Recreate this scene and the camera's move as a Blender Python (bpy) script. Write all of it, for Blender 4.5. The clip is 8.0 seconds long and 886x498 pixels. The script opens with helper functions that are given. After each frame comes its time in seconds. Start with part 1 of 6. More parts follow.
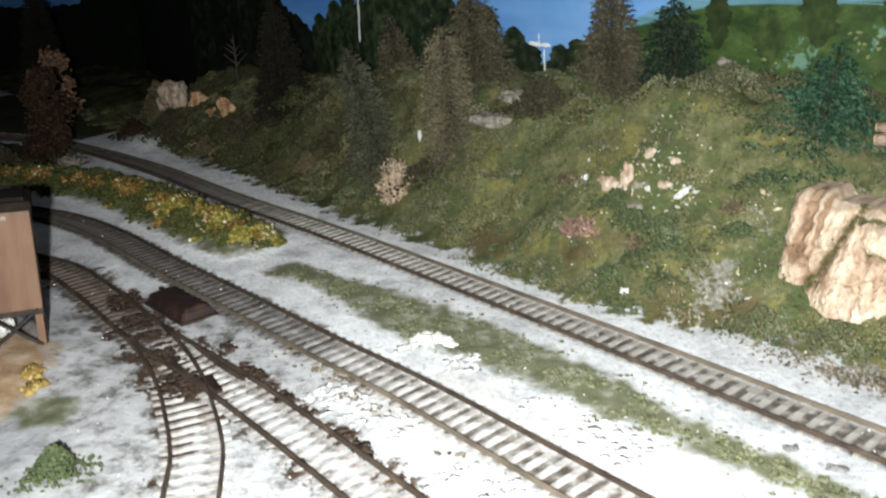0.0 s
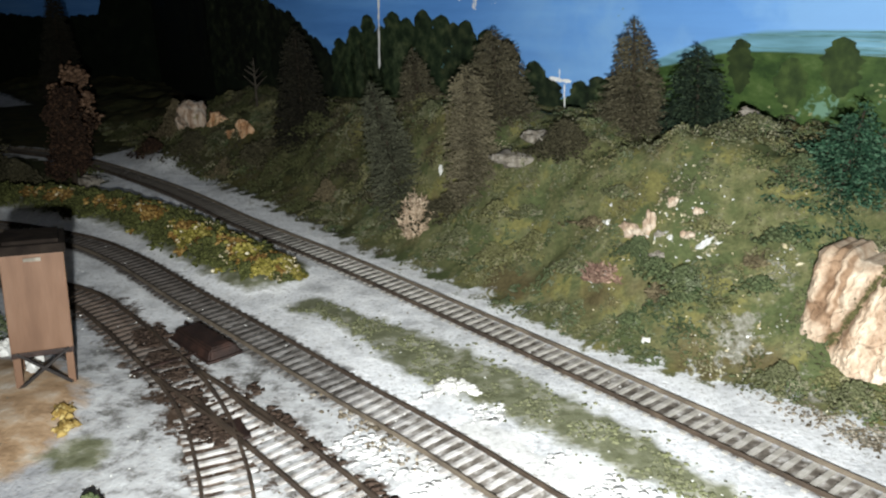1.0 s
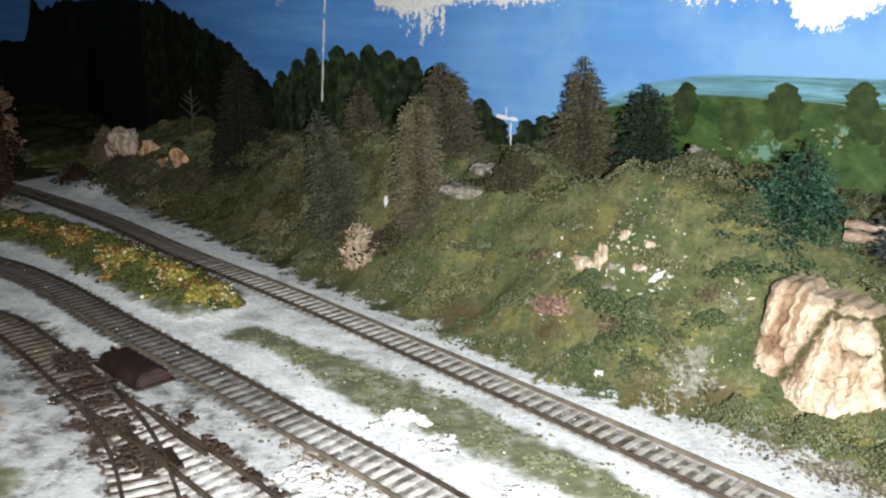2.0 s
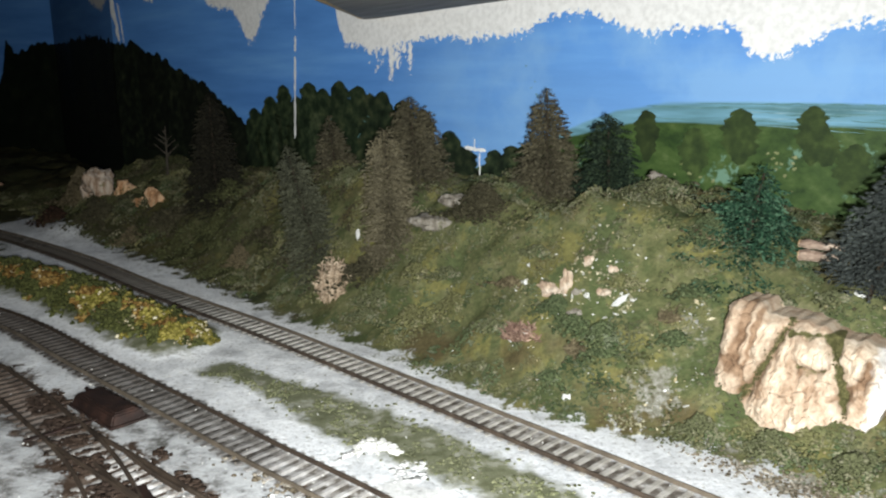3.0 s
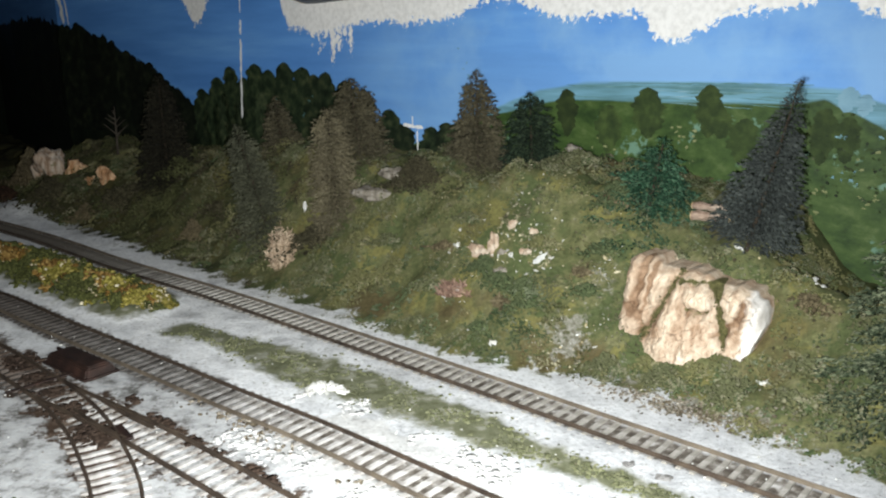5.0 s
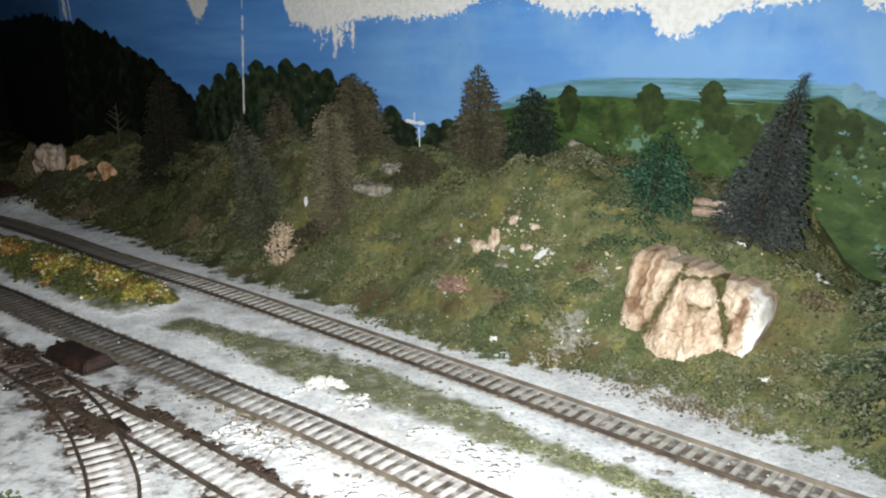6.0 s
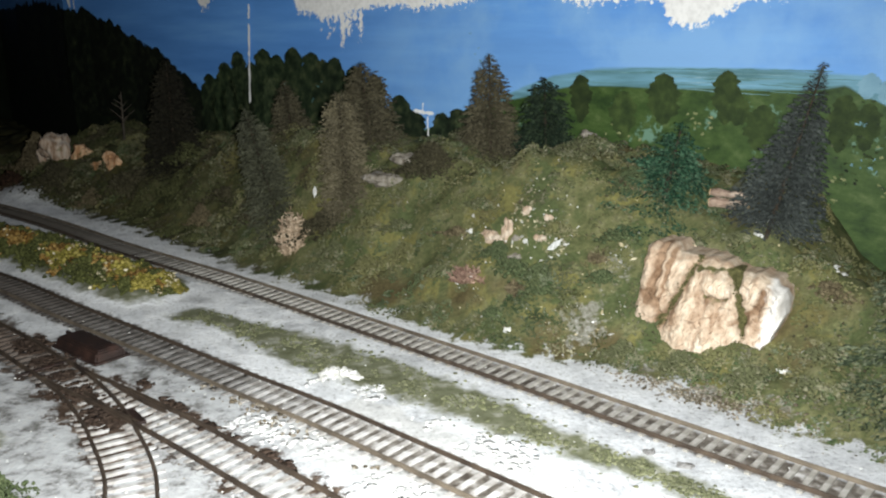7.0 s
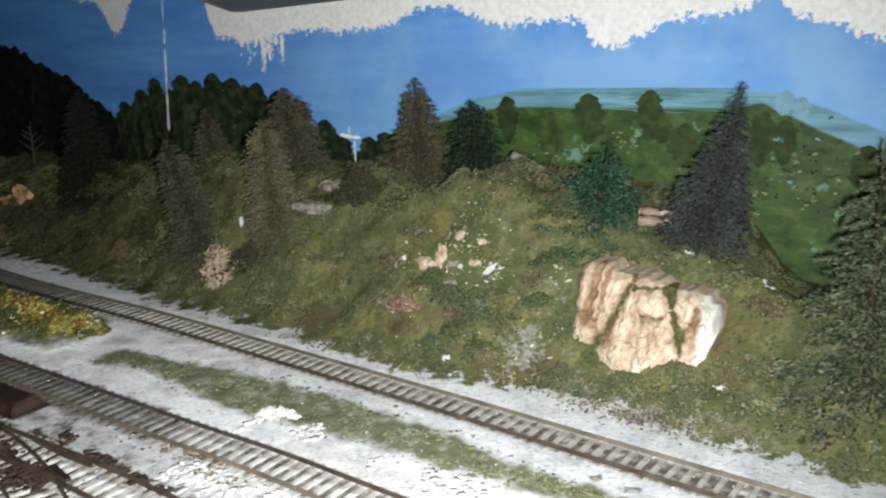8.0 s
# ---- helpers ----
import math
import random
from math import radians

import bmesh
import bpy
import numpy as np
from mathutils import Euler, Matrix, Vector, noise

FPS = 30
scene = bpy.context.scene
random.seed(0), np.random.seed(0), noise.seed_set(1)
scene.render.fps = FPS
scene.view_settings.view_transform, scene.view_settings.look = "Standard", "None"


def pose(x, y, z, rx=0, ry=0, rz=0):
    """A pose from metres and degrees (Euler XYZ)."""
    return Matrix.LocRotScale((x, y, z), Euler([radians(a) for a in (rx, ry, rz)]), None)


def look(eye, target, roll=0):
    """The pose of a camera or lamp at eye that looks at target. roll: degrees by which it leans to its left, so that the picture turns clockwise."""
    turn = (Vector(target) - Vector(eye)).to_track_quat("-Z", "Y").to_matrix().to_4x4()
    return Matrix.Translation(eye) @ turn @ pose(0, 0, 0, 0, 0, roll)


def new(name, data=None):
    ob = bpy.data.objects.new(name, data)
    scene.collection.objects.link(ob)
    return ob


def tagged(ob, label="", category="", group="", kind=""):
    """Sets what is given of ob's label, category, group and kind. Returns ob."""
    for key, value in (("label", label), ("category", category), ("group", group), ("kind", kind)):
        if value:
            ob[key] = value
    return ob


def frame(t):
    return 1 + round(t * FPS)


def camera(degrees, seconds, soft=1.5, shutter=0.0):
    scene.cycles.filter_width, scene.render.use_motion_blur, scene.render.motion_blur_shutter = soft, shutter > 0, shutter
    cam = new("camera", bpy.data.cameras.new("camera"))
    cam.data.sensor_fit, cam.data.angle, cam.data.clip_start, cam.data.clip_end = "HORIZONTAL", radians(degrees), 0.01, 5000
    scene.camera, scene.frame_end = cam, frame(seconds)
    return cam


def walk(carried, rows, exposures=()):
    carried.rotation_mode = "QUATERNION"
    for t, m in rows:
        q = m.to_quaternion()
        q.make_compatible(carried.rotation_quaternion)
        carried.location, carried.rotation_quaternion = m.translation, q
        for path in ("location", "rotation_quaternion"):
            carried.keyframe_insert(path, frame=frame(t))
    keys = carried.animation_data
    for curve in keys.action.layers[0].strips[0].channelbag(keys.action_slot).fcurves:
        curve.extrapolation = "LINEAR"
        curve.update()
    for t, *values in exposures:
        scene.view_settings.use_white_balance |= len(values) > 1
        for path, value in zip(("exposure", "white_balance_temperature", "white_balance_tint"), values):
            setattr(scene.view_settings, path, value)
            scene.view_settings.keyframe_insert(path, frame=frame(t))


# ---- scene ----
# A model railway at HO scale: three tracks on a ballasted baseboard, a scenic bank and a painted
# backdrop behind it, lit only by the small flash lamp beside the lens.
SOFT = 2.2
EXPO = [(0.0, -0.14), (0.5, -0.08), (1.0, -0.14), (2.0, 0.02), (3.3, -0.18), (4.5, -0.28), (5.8, -0.36), (8.0, -0.36)]
cam = camera(56.97, 8.0, soft=SOFT, shutter=0.3)
PATH = [
    (0.0, 0.00805, 0.05175, 0.15224, 70.854, 3.011, 9.246),
    (0.5, 0.00137, 0.04999, 0.17415, 71.710, 2.158, 9.477),
    (1.0, -0.00148, 0.05127, 0.17194, 71.333, 1.843, 9.902),
    (1.5, -0.01865, 0.05809, 0.17878, 74.095, 1.167, 10.046),
    (2.0, -0.01426, 0.05866, 0.15630, 74.949, -1.196, 5.469),
    (2.2, -0.01015, 0.06113, 0.14508, 76.685, -0.657, 5.877),
    (3.3, -0.00391, 0.03811, 0.16893, 77.033, 0.935, 2.566),
    (3.5, -0.00196, 0.02783, 0.17491, 76.944, 1.274, 1.821),
    (4.0, -0.00101, 0.01278, 0.17922, 76.357, 0.856, 1.319),
    (4.5, 0.00281, 0.00059, 0.17204, 75.490, 0.493, 0.577),
    (5.8, 0.00151, 0.00056, 0.15815, 75.511, 0.328, -0.031),
    (6.0, 0.00339, 0.00209, 0.16071, 75.463, 0.170, 0.365),
    (6.5, 0.00087, 0.00204, 0.15723, 75.174, -0.195, 0.595),
    (7.0, -0.00470, 0.00509, 0.15910, 74.896, -0.022, 0.315),
    (7.5, -0.01245, 0.01448, 0.15657, 75.583, 0.153, -1.313),
    (8.0, -0.00832, 0.01317, 0.16401, 75.932, 0.886, -5.199),
]
walk(cam, [(t, pose(x, y, z, rx, ry, rz)) for t, x, y, z, rx, ry, rz in PATH], EXPO)

# ---- light ----
world = bpy.data.worlds.new("dark_room")
scene.world = world
world.use_nodes = True
world.node_tree.nodes["Background"].inputs[0].default_value = (0.8, 0.9, 1.0, 1)
world.node_tree.nodes["Background"].inputs[1].default_value = 0.004

flash = bpy.data.lights.new("flash_lamp", "SPOT")
flash.energy, flash.color, flash.shadow_soft_size = 22.0, (0.97, 1.0, 0.99), 0.003
flash.spot_size, flash.spot_blend = radians(118), 1.0
lamp = new("flash_lamp", flash)
lamp.matrix_world = look((0.003, 0.022, 0.156), (-0.02, 0.40, 0.03))


# ---- materials ----
def mat(name, rough=0.8, metal=0.0, spec=0.3):
    m = bpy.data.materials.new(name)
    m.use_nodes = True
    b = m.node_tree.nodes["Principled BSDF"]
    b.inputs["Roughness"].default_value = rough
    b.inputs["Metallic"].default_value = metal
    b.inputs["Specular IOR Level"].default_value = spec
    return m, m.node_tree, b


def node(t, kind, **kw):
    n = t.nodes.new(kind)
    for k, v in kw.items():
        n.inputs[k.replace("_", " ")].default_value = v
    return n


def noise_tex(t, scale, detail=4.0, stretch=None, rough=0.55, coords="Object"):
    co = t.nodes.new("ShaderNodeTexCoord")
    n = node(t, "ShaderNodeTexNoise", Scale=scale, Detail=detail, Roughness=rough)
    if stretch:
        mp = t.nodes.new("ShaderNodeMapping")
        mp.inputs["Scale"].default_value = stretch
        t.links.new(co.outputs[coords], mp.inputs[0])
        t.links.new(mp.outputs[0], n.inputs["Vector"])
    else:
        t.links.new(co.outputs[coords], n.inputs["Vector"])
    return n.outputs["Fac"]


def ramp(t, fac, stops):
    r = t.nodes.new("ShaderNodeValToRGB")
    e = r.color_ramp.elements
    while len(e) < len(stops):
        e.new(0.5)
    for el, (p, c) in zip(e, stops):
        el.position, el.color = p, (*c, 1)
    t.links.new(fac, r.inputs[0])
    return r.outputs[0]


def mix(t, fac, a, b, mode="MIX"):
    m = t.nodes.new("ShaderNodeMix")
    m.data_type, m.blend_type = "RGBA", mode
    for sock, v in ((m.inputs["Factor"], fac), (m.inputs[6], a), (m.inputs[7], b)):
        if isinstance(v, (int, float)):
            sock.default_value = v
        elif isinstance(v, tuple):
            sock.default_value = (*v, 1)
        else:
            t.links.new(v, sock)
    return m.outputs[2]


def math_node(t, op, a, b=0.0, clamp=False):
    m = t.nodes.new("ShaderNodeMath")
    m.operation, m.use_clamp = op, clamp
    for s, v in zip(m.inputs, (a, b)):
        if isinstance(v, (int, float)):
            s.default_value = v
        else:
            t.links.new(v, s)
    return m.outputs[0]


def bump(t, b, height, strength=0.5, distance=0.001):
    n = t.nodes.new("ShaderNodeBump")
    n.inputs["Strength"].default_value, n.inputs["Distance"].default_value = strength, distance
    t.links.new(height, n.inputs["Height"])
    t.links.new(n.outputs[0], b.inputs["Normal"])


def attr(t, name):
    a = t.nodes.new("ShaderNodeAttribute")
    a.attribute_name = name
    return a.outputs["Fac"]


def edge(t, field, wobble, amp, soft):
    """1 where field plus a wobble (metres) is above zero, over a soft edge."""
    w = math_node(t, "MULTIPLY", math_node(t, "SUBTRACT", wobble, 0.5), amp * 2)
    return math_node(t, "DIVIDE", math_node(t, "ADD", math_node(t, "ADD", field, w), soft / 2), soft, clamp=True)


def island_random(t, kind="island"):
    if kind == "island":
        return t.nodes.new("ShaderNodeNewGeometry").outputs["Random Per Island"]
    return t.nodes.new("ShaderNodeObjectInfo").outputs["Random"]


def simple(name, stops, scale=60.0, rough=0.8, metal=0.0, spec=0.3, bumps=0.4, dist=0.0008, stretch=None, vary=None):
    """A two-scale noise material: stops of colour over noise, fine grain in the bump; vary: island or object tint."""
    m, t, b = mat(name, rough, metal, spec)
    n1 = noise_tex(t, scale, 5, stretch)
    col = ramp(t, n1, stops)
    if vary:
        v = ramp(t, island_random(t, vary), [(0, (0.6, 0.6, 0.6)), (1, (1.3, 1.3, 1.25))])
        col = mix(t, 1.0, col, v, "MULTIPLY")
    t.links.new(col, b.inputs["Base Color"])
    if bumps:
        bump(t, b, noise_tex(t, scale * 7, 3, stretch), bumps, dist)
    return m


GRASS = [(0.28, (0.040, 0.048, 0.022)), (0.42, (0.075, 0.083, 0.038)), (0.54, (0.108, 0.110, 0.054)), (0.62, (0.140, 0.134, 0.076)), (0.74, (0.058, 0.074, 0.034))]


def ground_material():
    m, t, b = mat("scenic_ground", 0.95, 0, 0.1)
    mid, fine, big = noise_tex(t, 90, 6), noise_tex(t, 700, 3), noise_tex(t, 14, 4)
    grit = noise_tex(t, 420, 2, rough=0.8)
    ballast = ramp(t, mid, [(0.25, (0.40, 0.41, 0.425)), (0.5, (0.50, 0.51, 0.525)), (0.75, (0.60, 0.61, 0.62))])
    speck = ramp(t, grit, [(0.30, (0.50, 0.48, 0.46)), (0.40, (0.88, 0.88, 0.88)), (0.52, (1.0, 1.0, 1.0)), (0.68, (1.10, 1.10, 1.10))])
    ballast = mix(t, 1.0, ballast, speck, "MULTIPLY")
    ballast = mix(t, 1.0, ballast, ramp(t, noise_tex(t, 30, 7, rough=0.7), [(0.33, (0.66, 0.66, 0.66)), (0.47, (0.97, 0.97, 0.97)), (0.65, (1.1, 1.1, 1.1))]), "MULTIPLY")
    # Ballast is tinted paler far off and darker near to even out lamp falloff.
    ballast = mix(t, 1.0, ballast, ramp(t, attr(t, "falloff_tint"), [(0.0, (1.40, 1.39, 1.37)), (0.45, (1.14, 1.14, 1.135)), (1.0, (0.70, 0.70, 0.71))]), "MULTIPLY")
    white = ramp(t, mid, [(0.3, (0.36, 0.365, 0.36)), (0.48, (0.47, 0.47, 0.465)), (0.7, (0.57, 0.57, 0.56))])
    col = mix(t, edge(t, attr(t, "white"), math_node(t, "ADD", math_node(t, "MULTIPLY", mid, 0.6), math_node(t, "MULTIPLY", grit, 0.4)), 0.016, 0.0015), ballast, mix(t, 0.8, white, speck, "MULTIPLY"))
    bed = ramp(t, noise_tex(t, 230, 5), [(0.34, (0.055, 0.046, 0.038)), (0.48, (0.105, 0.092, 0.079)), (0.58, (0.19, 0.175, 0.158)), (0.70, (0.38, 0.37, 0.36))])
    col = mix(t, edge(t, attr(t, "bed"), grit, 0.0035, 0.003), col, bed)
    soot = ramp(t, noise_tex(t, 110, 8, rough=0.7), [(0.36, (0.10, 0.098, 0.09)), (0.43, (0.22, 0.22, 0.218)), (0.50, (0.36, 0.365, 0.37)), (0.62, (0.44, 0.45, 0.455))])
    col = mix(t, edge(t, attr(t, "soot"), mid, 0.03, 0.03), col, soot)
    rust = ramp(t, noise_tex(t, 160, 5), [(0.3, (0.026, 0.017, 0.012)), (0.55, (0.062, 0.042, 0.030)), (0.72, (0.16, 0.125, 0.10))])
    col = mix(t, edge(t, attr(t, "rust"), noise_tex(t, 120, 6, rough=0.7), 0.024, 0.004), col, rust)
    grime = ramp(t, noise_tex(t, 170, 5), [(0.34, (0.020, 0.017, 0.015)), (0.5, (0.060, 0.053, 0.047)), (0.62, (0.19, 0.18, 0.17)), (0.72, (0.36, 0.36, 0.35))])
    col = mix(t, edge(t, attr(t, "grime"), mid, 0.010, 0.006), col, grime)
    dirt = ramp(t, mid, [(0.3, (0.18, 0.115, 0.065)), (0.5, (0.30, 0.205, 0.125)), (0.62, (0.36, 0.28, 0.20)), (0.75, (0.44, 0.40, 0.35))])
    col = mix(t, edge(t, attr(t, "dirt"), mid, 0.014, 0.008), col, dirt)
    turf = ramp(t, noise_tex(t, 80, 7, rough=0.68), GRASS)
    turf = mix(t, edge(t, math_node(t, "SUBTRACT", noise_tex(t, 26, 5, rough=0.65), 0.55), mid, 0.05, 0.05), turf, (0.135, 0.126, 0.050))
    turf = mix(t, edge(t, math_node(t, "SUBTRACT", noise_tex(t, 33, 5, rough=0.65), 0.56), mid, 0.05, 0.05), turf, (0.064, 0.078, 0.035))
    turf = mix(t, edge(t, math_node(t, "SUBTRACT", big, 0.61), mid, 0.05, 0.08), turf, (0.085, 0.070, 0.036))
    turf = mix(t, 0.45, turf, ramp(t, grit, [(0.3, (0.3, 0.32, 0.2)), (0.7, (1.4, 1.4, 1.2))]), "MULTIPLY")
    # Dark brush at the far left; part of its darkness is painted lamp falloff.
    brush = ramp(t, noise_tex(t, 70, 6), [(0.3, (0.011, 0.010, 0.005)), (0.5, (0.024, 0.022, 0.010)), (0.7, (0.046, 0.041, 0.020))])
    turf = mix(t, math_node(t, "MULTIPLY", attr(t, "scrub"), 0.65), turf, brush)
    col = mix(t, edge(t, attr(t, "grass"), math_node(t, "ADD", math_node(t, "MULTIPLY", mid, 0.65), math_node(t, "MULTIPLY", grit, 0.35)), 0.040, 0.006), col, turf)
    scree = ramp(t, grit, [(0.3, (0.085, 0.080, 0.055)), (0.5, (0.155, 0.15, 0.12)), (0.68, (0.24, 0.235, 0.21))])
    col = mix(t, edge(t, attr(t, "scree"), noise_tex(t, 150, 6, rough=0.75), 1.9, 0.25), col, scree)
    thin = ramp(t, noise_tex(t, 130, 5), [(0.3, (0.085, 0.090, 0.050)), (0.52, (0.140, 0.145, 0.092)), (0.66, (0.27, 0.27, 0.22))])
    col = mix(t, edge(t, attr(t, "strip"), mid, 0.011, 0.006), col, thin)
    t.links.new(col, b.inputs["Base Color"])
    bump(t, b, math_node(t, "ADD", math_node(t, "MULTIPLY", mid, 2.0), grit), 0.5, 0.0009)
    return m


def backdrop_material():
    m, t, b = mat("painted_backdrop", 0.6, 0, 0.25)
    brush = noise_tex(t, 22, 5, (0.35, 0.35, 3.0))
    fine, blot = noise_tex(t, 260, 4), noise_tex(t, 17, 6)
    streak = noise_tex(t, 120, 6, (1.0, 1.0, 0.8), 0.65)
    sky = ramp(t, brush, [(0.25, (0.066, 0.200, 0.51)), (0.55, (0.094, 0.262, 0.61)), (0.8, (0.145, 0.34, 0.67))])
    sky = mix(t, math_node(t, "MULTIPLY", ramp(t, blot, [(0.45, (0, 0, 0)), (0.62, (0.7, 0.7, 0.7))]), attr(t, "worn")), sky, (0.21, 0.38, 0.61))
    pale = mix(t, math_node(t, "MULTIPLY", attr(t, "low"), 0.55, True), sky, (0.19, 0.37, 0.62))
    hill = ramp(t, noise_tex(t, 60, 5, (0.3, 0.3, 3.5)), [(0.3, (0.065, 0.15, 0.17)), (0.5, (0.11, 0.24, 0.30)), (0.7, (0.16, 0.33, 0.45))])
    col = mix(t, edge(t, attr(t, "hill"), brush, 0.003, 0.002), pale, hill)
    green = ramp(t, noise_tex(t, 70, 8, (0.8, 0.8, 1.4), 0.72), [(0.34, (0.013, 0.031, 0.007)), (0.46, (0.028, 0.056, 0.012)), (0.56, (0.044, 0.078, 0.018)), (0.68, (0.080, 0.114, 0.038))])
    green = mix(t, edge(t, math_node(t, "SUBTRACT", noise_tex(t, 60, 6, rough=0.65), 0.64), fine, 0.08, 0.05), green, (0.11, 0.20, 0.14))
    col = mix(t, edge(t, attr(t, "green"), brush, 0.003, 0.0015), col, green)
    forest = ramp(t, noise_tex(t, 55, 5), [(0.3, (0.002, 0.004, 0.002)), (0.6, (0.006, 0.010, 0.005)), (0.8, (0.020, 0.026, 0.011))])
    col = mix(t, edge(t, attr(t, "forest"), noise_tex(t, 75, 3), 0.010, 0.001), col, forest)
    plaster = ramp(t, fine, [(0.3, (0.62, 0.61, 0.59)), (0.6, (0.76, 0.75, 0.73))])
    rag = math_node(t, "ADD", math_node(t, "MULTIPLY", streak, 0.40), math_node(t, "MULTIPLY", noise_tex(t, 330, 5, rough=0.7), 0.60))
    col = mix(t, edge(t, attr(t, "cloud"), rag, 0.022, 0.0006), col, plaster)
    col = mix(t, edge(t, attr(t, "drip"), rag, 0.010, 0.0006), col, plaster)
    t.links.new(col, b.inputs["Base Color"])
    bump(t, b, math_node(t, "ADD", streak, math_node(t, "MULTIPLY", fine, 0.5)), 0.35, 0.0008)
    return m


M_GROUND = ground_material()
M_BACK = backdrop_material()
M_TIE = simple("weathered_tie", [(0.3, (0.20, 0.185, 0.17)), (0.44, (0.34, 0.325, 0.31)), (0.58, (0.45, 0.44, 0.43)), (0.72, (0.56, 0.56, 0.55))], 200, 0.85)
M_TIE_YARD = simple("whitened_tie", [(0.32, (0.12, 0.10, 0.085)), (0.42, (0.26, 0.245, 0.23)), (0.54, (0.37, 0.36, 0.35)), (0.72, (0.48, 0.48, 0.47))], 180, 0.85)
M_TIE_DUSTY = simple("dusty_tie", [(0.3, (0.20, 0.185, 0.16)), (0.5, (0.29, 0.275, 0.25)), (0.7, (0.38, 0.365, 0.34))], 220, 0.85)


def sooty_ties(m, start, rate, least):
    """Ties are blackened where the engines stand and dusted white further along."""
    t = m.node_tree
    b = [q for q in t.nodes if q.type == "BSDF_PRINCIPLED"][0]
    old = b.inputs["Base Color"].links[0].from_socket
    sep = t.nodes.new("ShaderNodeSeparateXYZ")
    info = t.nodes.new("ShaderNodeObjectInfo")
    t.links.new(info.outputs["Location"], sep.inputs[0])
    k = math_node(t, "ADD", math_node(t, "MULTIPLY", math_node(t, "SUBTRACT", sep.outputs[0], start), rate), math_node(t, "MULTIPLY", info.outputs["Random"], 0.22), clamp=True)
    tint = ramp(t, k, [(0.0, least), (0.5, tuple(0.5 * q + 0.2 for q in least)), (1.0, (1.0, 1.0, 1.0))])
    t.links.new(mix(t, 1.0, old, tint, "MULTIPLY"), b.inputs["Base Color"])


sooty_ties(M_TIE, -0.21, 5.5, (0.13, 0.115, 0.105))
sooty_ties(M_TIE_DUSTY, -0.30, 6.0, (0.17, 0.155, 0.14))
sooty_ties(M_TIE_YARD, -0.225, 14.0, (0.22, 0.17, 0.14))
M_RAIL = simple("grimy_rail", [(0.3, (0.030, 0.022, 0.017)), (0.6, (0.075, 0.055, 0.040)), (0.8, (0.13, 0.10, 0.07))], 90, 0.55, 0.35, 0.4, 0.3)
M_RAIL_TAN = simple("dusty_rail", [(0.3, (0.07, 0.056, 0.042)), (0.6, (0.145, 0.118, 0.088)), (0.8, (0.22, 0.185, 0.14))], 70, 0.6, 0.25, 0.4, 0.3)
M_RUST = simple("rusty_brown_metal", [(0.3, (0.009, 0.005, 0.004)), (0.55, (0.020, 0.010, 0.0075)), (0.8, (0.055, 0.026, 0.018))], 120, 0.6, 0.1, 0.35, 0.5)
M_TOWER = simple("brown_painted_wood", [(0.3, (0.085, 0.044, 0.025)), (0.55, (0.125, 0.069, 0.041)), (0.8, (0.160, 0.094, 0.060))], 45, 0.65, 0, 0.3, 0.3, stretch=(2.5, 2.5, 0.5))
M_TAR = simple("tar_paper", [(0.3, (0.006, 0.0045, 0.004)), (0.7, (0.018, 0.014, 0.011))], 120, 0.95, 0, 0.05, 0.4)
M_BLACK = simple("black_paint", [(0.3, (0.006, 0.005, 0.005)), (0.7, (0.022, 0.019, 0.018))], 80, 0.4, 0, 0.45, 0.2)
M_SILVER = simple("silver_smokebox", [(0.3, (0.42, 0.43, 0.45)), (0.7, (0.56, 0.57, 0.60))], 40, 0.4, 0.6, 0.5, 0.1)
M_BRASS = simple("pale_metal", [(0.3, (0.5, 0.46, 0.36)), (0.7, (0.7, 0.66, 0.55))], 40, 0.3, 0.8, 0.5, 0.1)
M_PINE = simple("pine_board", [(0.3, (0.42, 0.27, 0.12)), (0.55, (0.62, 0.44, 0.22)), (0.8, (0.70, 0.54, 0.31))], 30, 0.6, 0, 0.3, 0.25, stretch=(0.6, 4, 6))
M_UNDER = simple("grey_board_underside", [(0.3, (0.20, 0.19, 0.18)), (0.6, (0.31, 0.30, 0.28)), (0.8, (0.38, 0.36, 0.33))], 26, 0.75, 0, 0.2, 0.3, stretch=(0.5, 5, 5))


def rock_material(name, a, b_, c):
    m, t, b = mat(name, 0.85, 0, 0.2)
    n = noise_tex(t, 80, 8, (2.2, 2.2, 0.40), 0.68)
    col = ramp(t, n, [(0.30, a), (0.43, b_), (0.56, c)])
    moss = edge(t, math_node(t, "ADD", math_node(t, "SUBTRACT", noise_tex(t, 38, 4), 0.66), attr(t, "moss")), noise_tex(t, 220, 3), 0.06, 0.06)
    col = mix(t, moss, col, (0.10, 0.10, 0.035))
    t.links.new(col, b.inputs["Base Color"])
    bump(t, b, math_node(t, "ADD", noise_tex(t, 160, 5, (1.3, 1.3, 0.4)), noise_tex(t, 600, 3)), 0.5, 0.0012)
    return m


M_ROCK = rock_material("tan_cast_rock", (0.13, 0.073, 0.042), (0.26, 0.18, 0.122), (0.40, 0.335, 0.27))
M_ROCK_TAN = simple("cream_stone", [(0.3, (0.20, 0.13, 0.085)), (0.5, (0.36, 0.275, 0.20)), (0.7, (0.52, 0.45, 0.37))], 170, 0.85, 0, 0.2, 0.6, 0.0012)
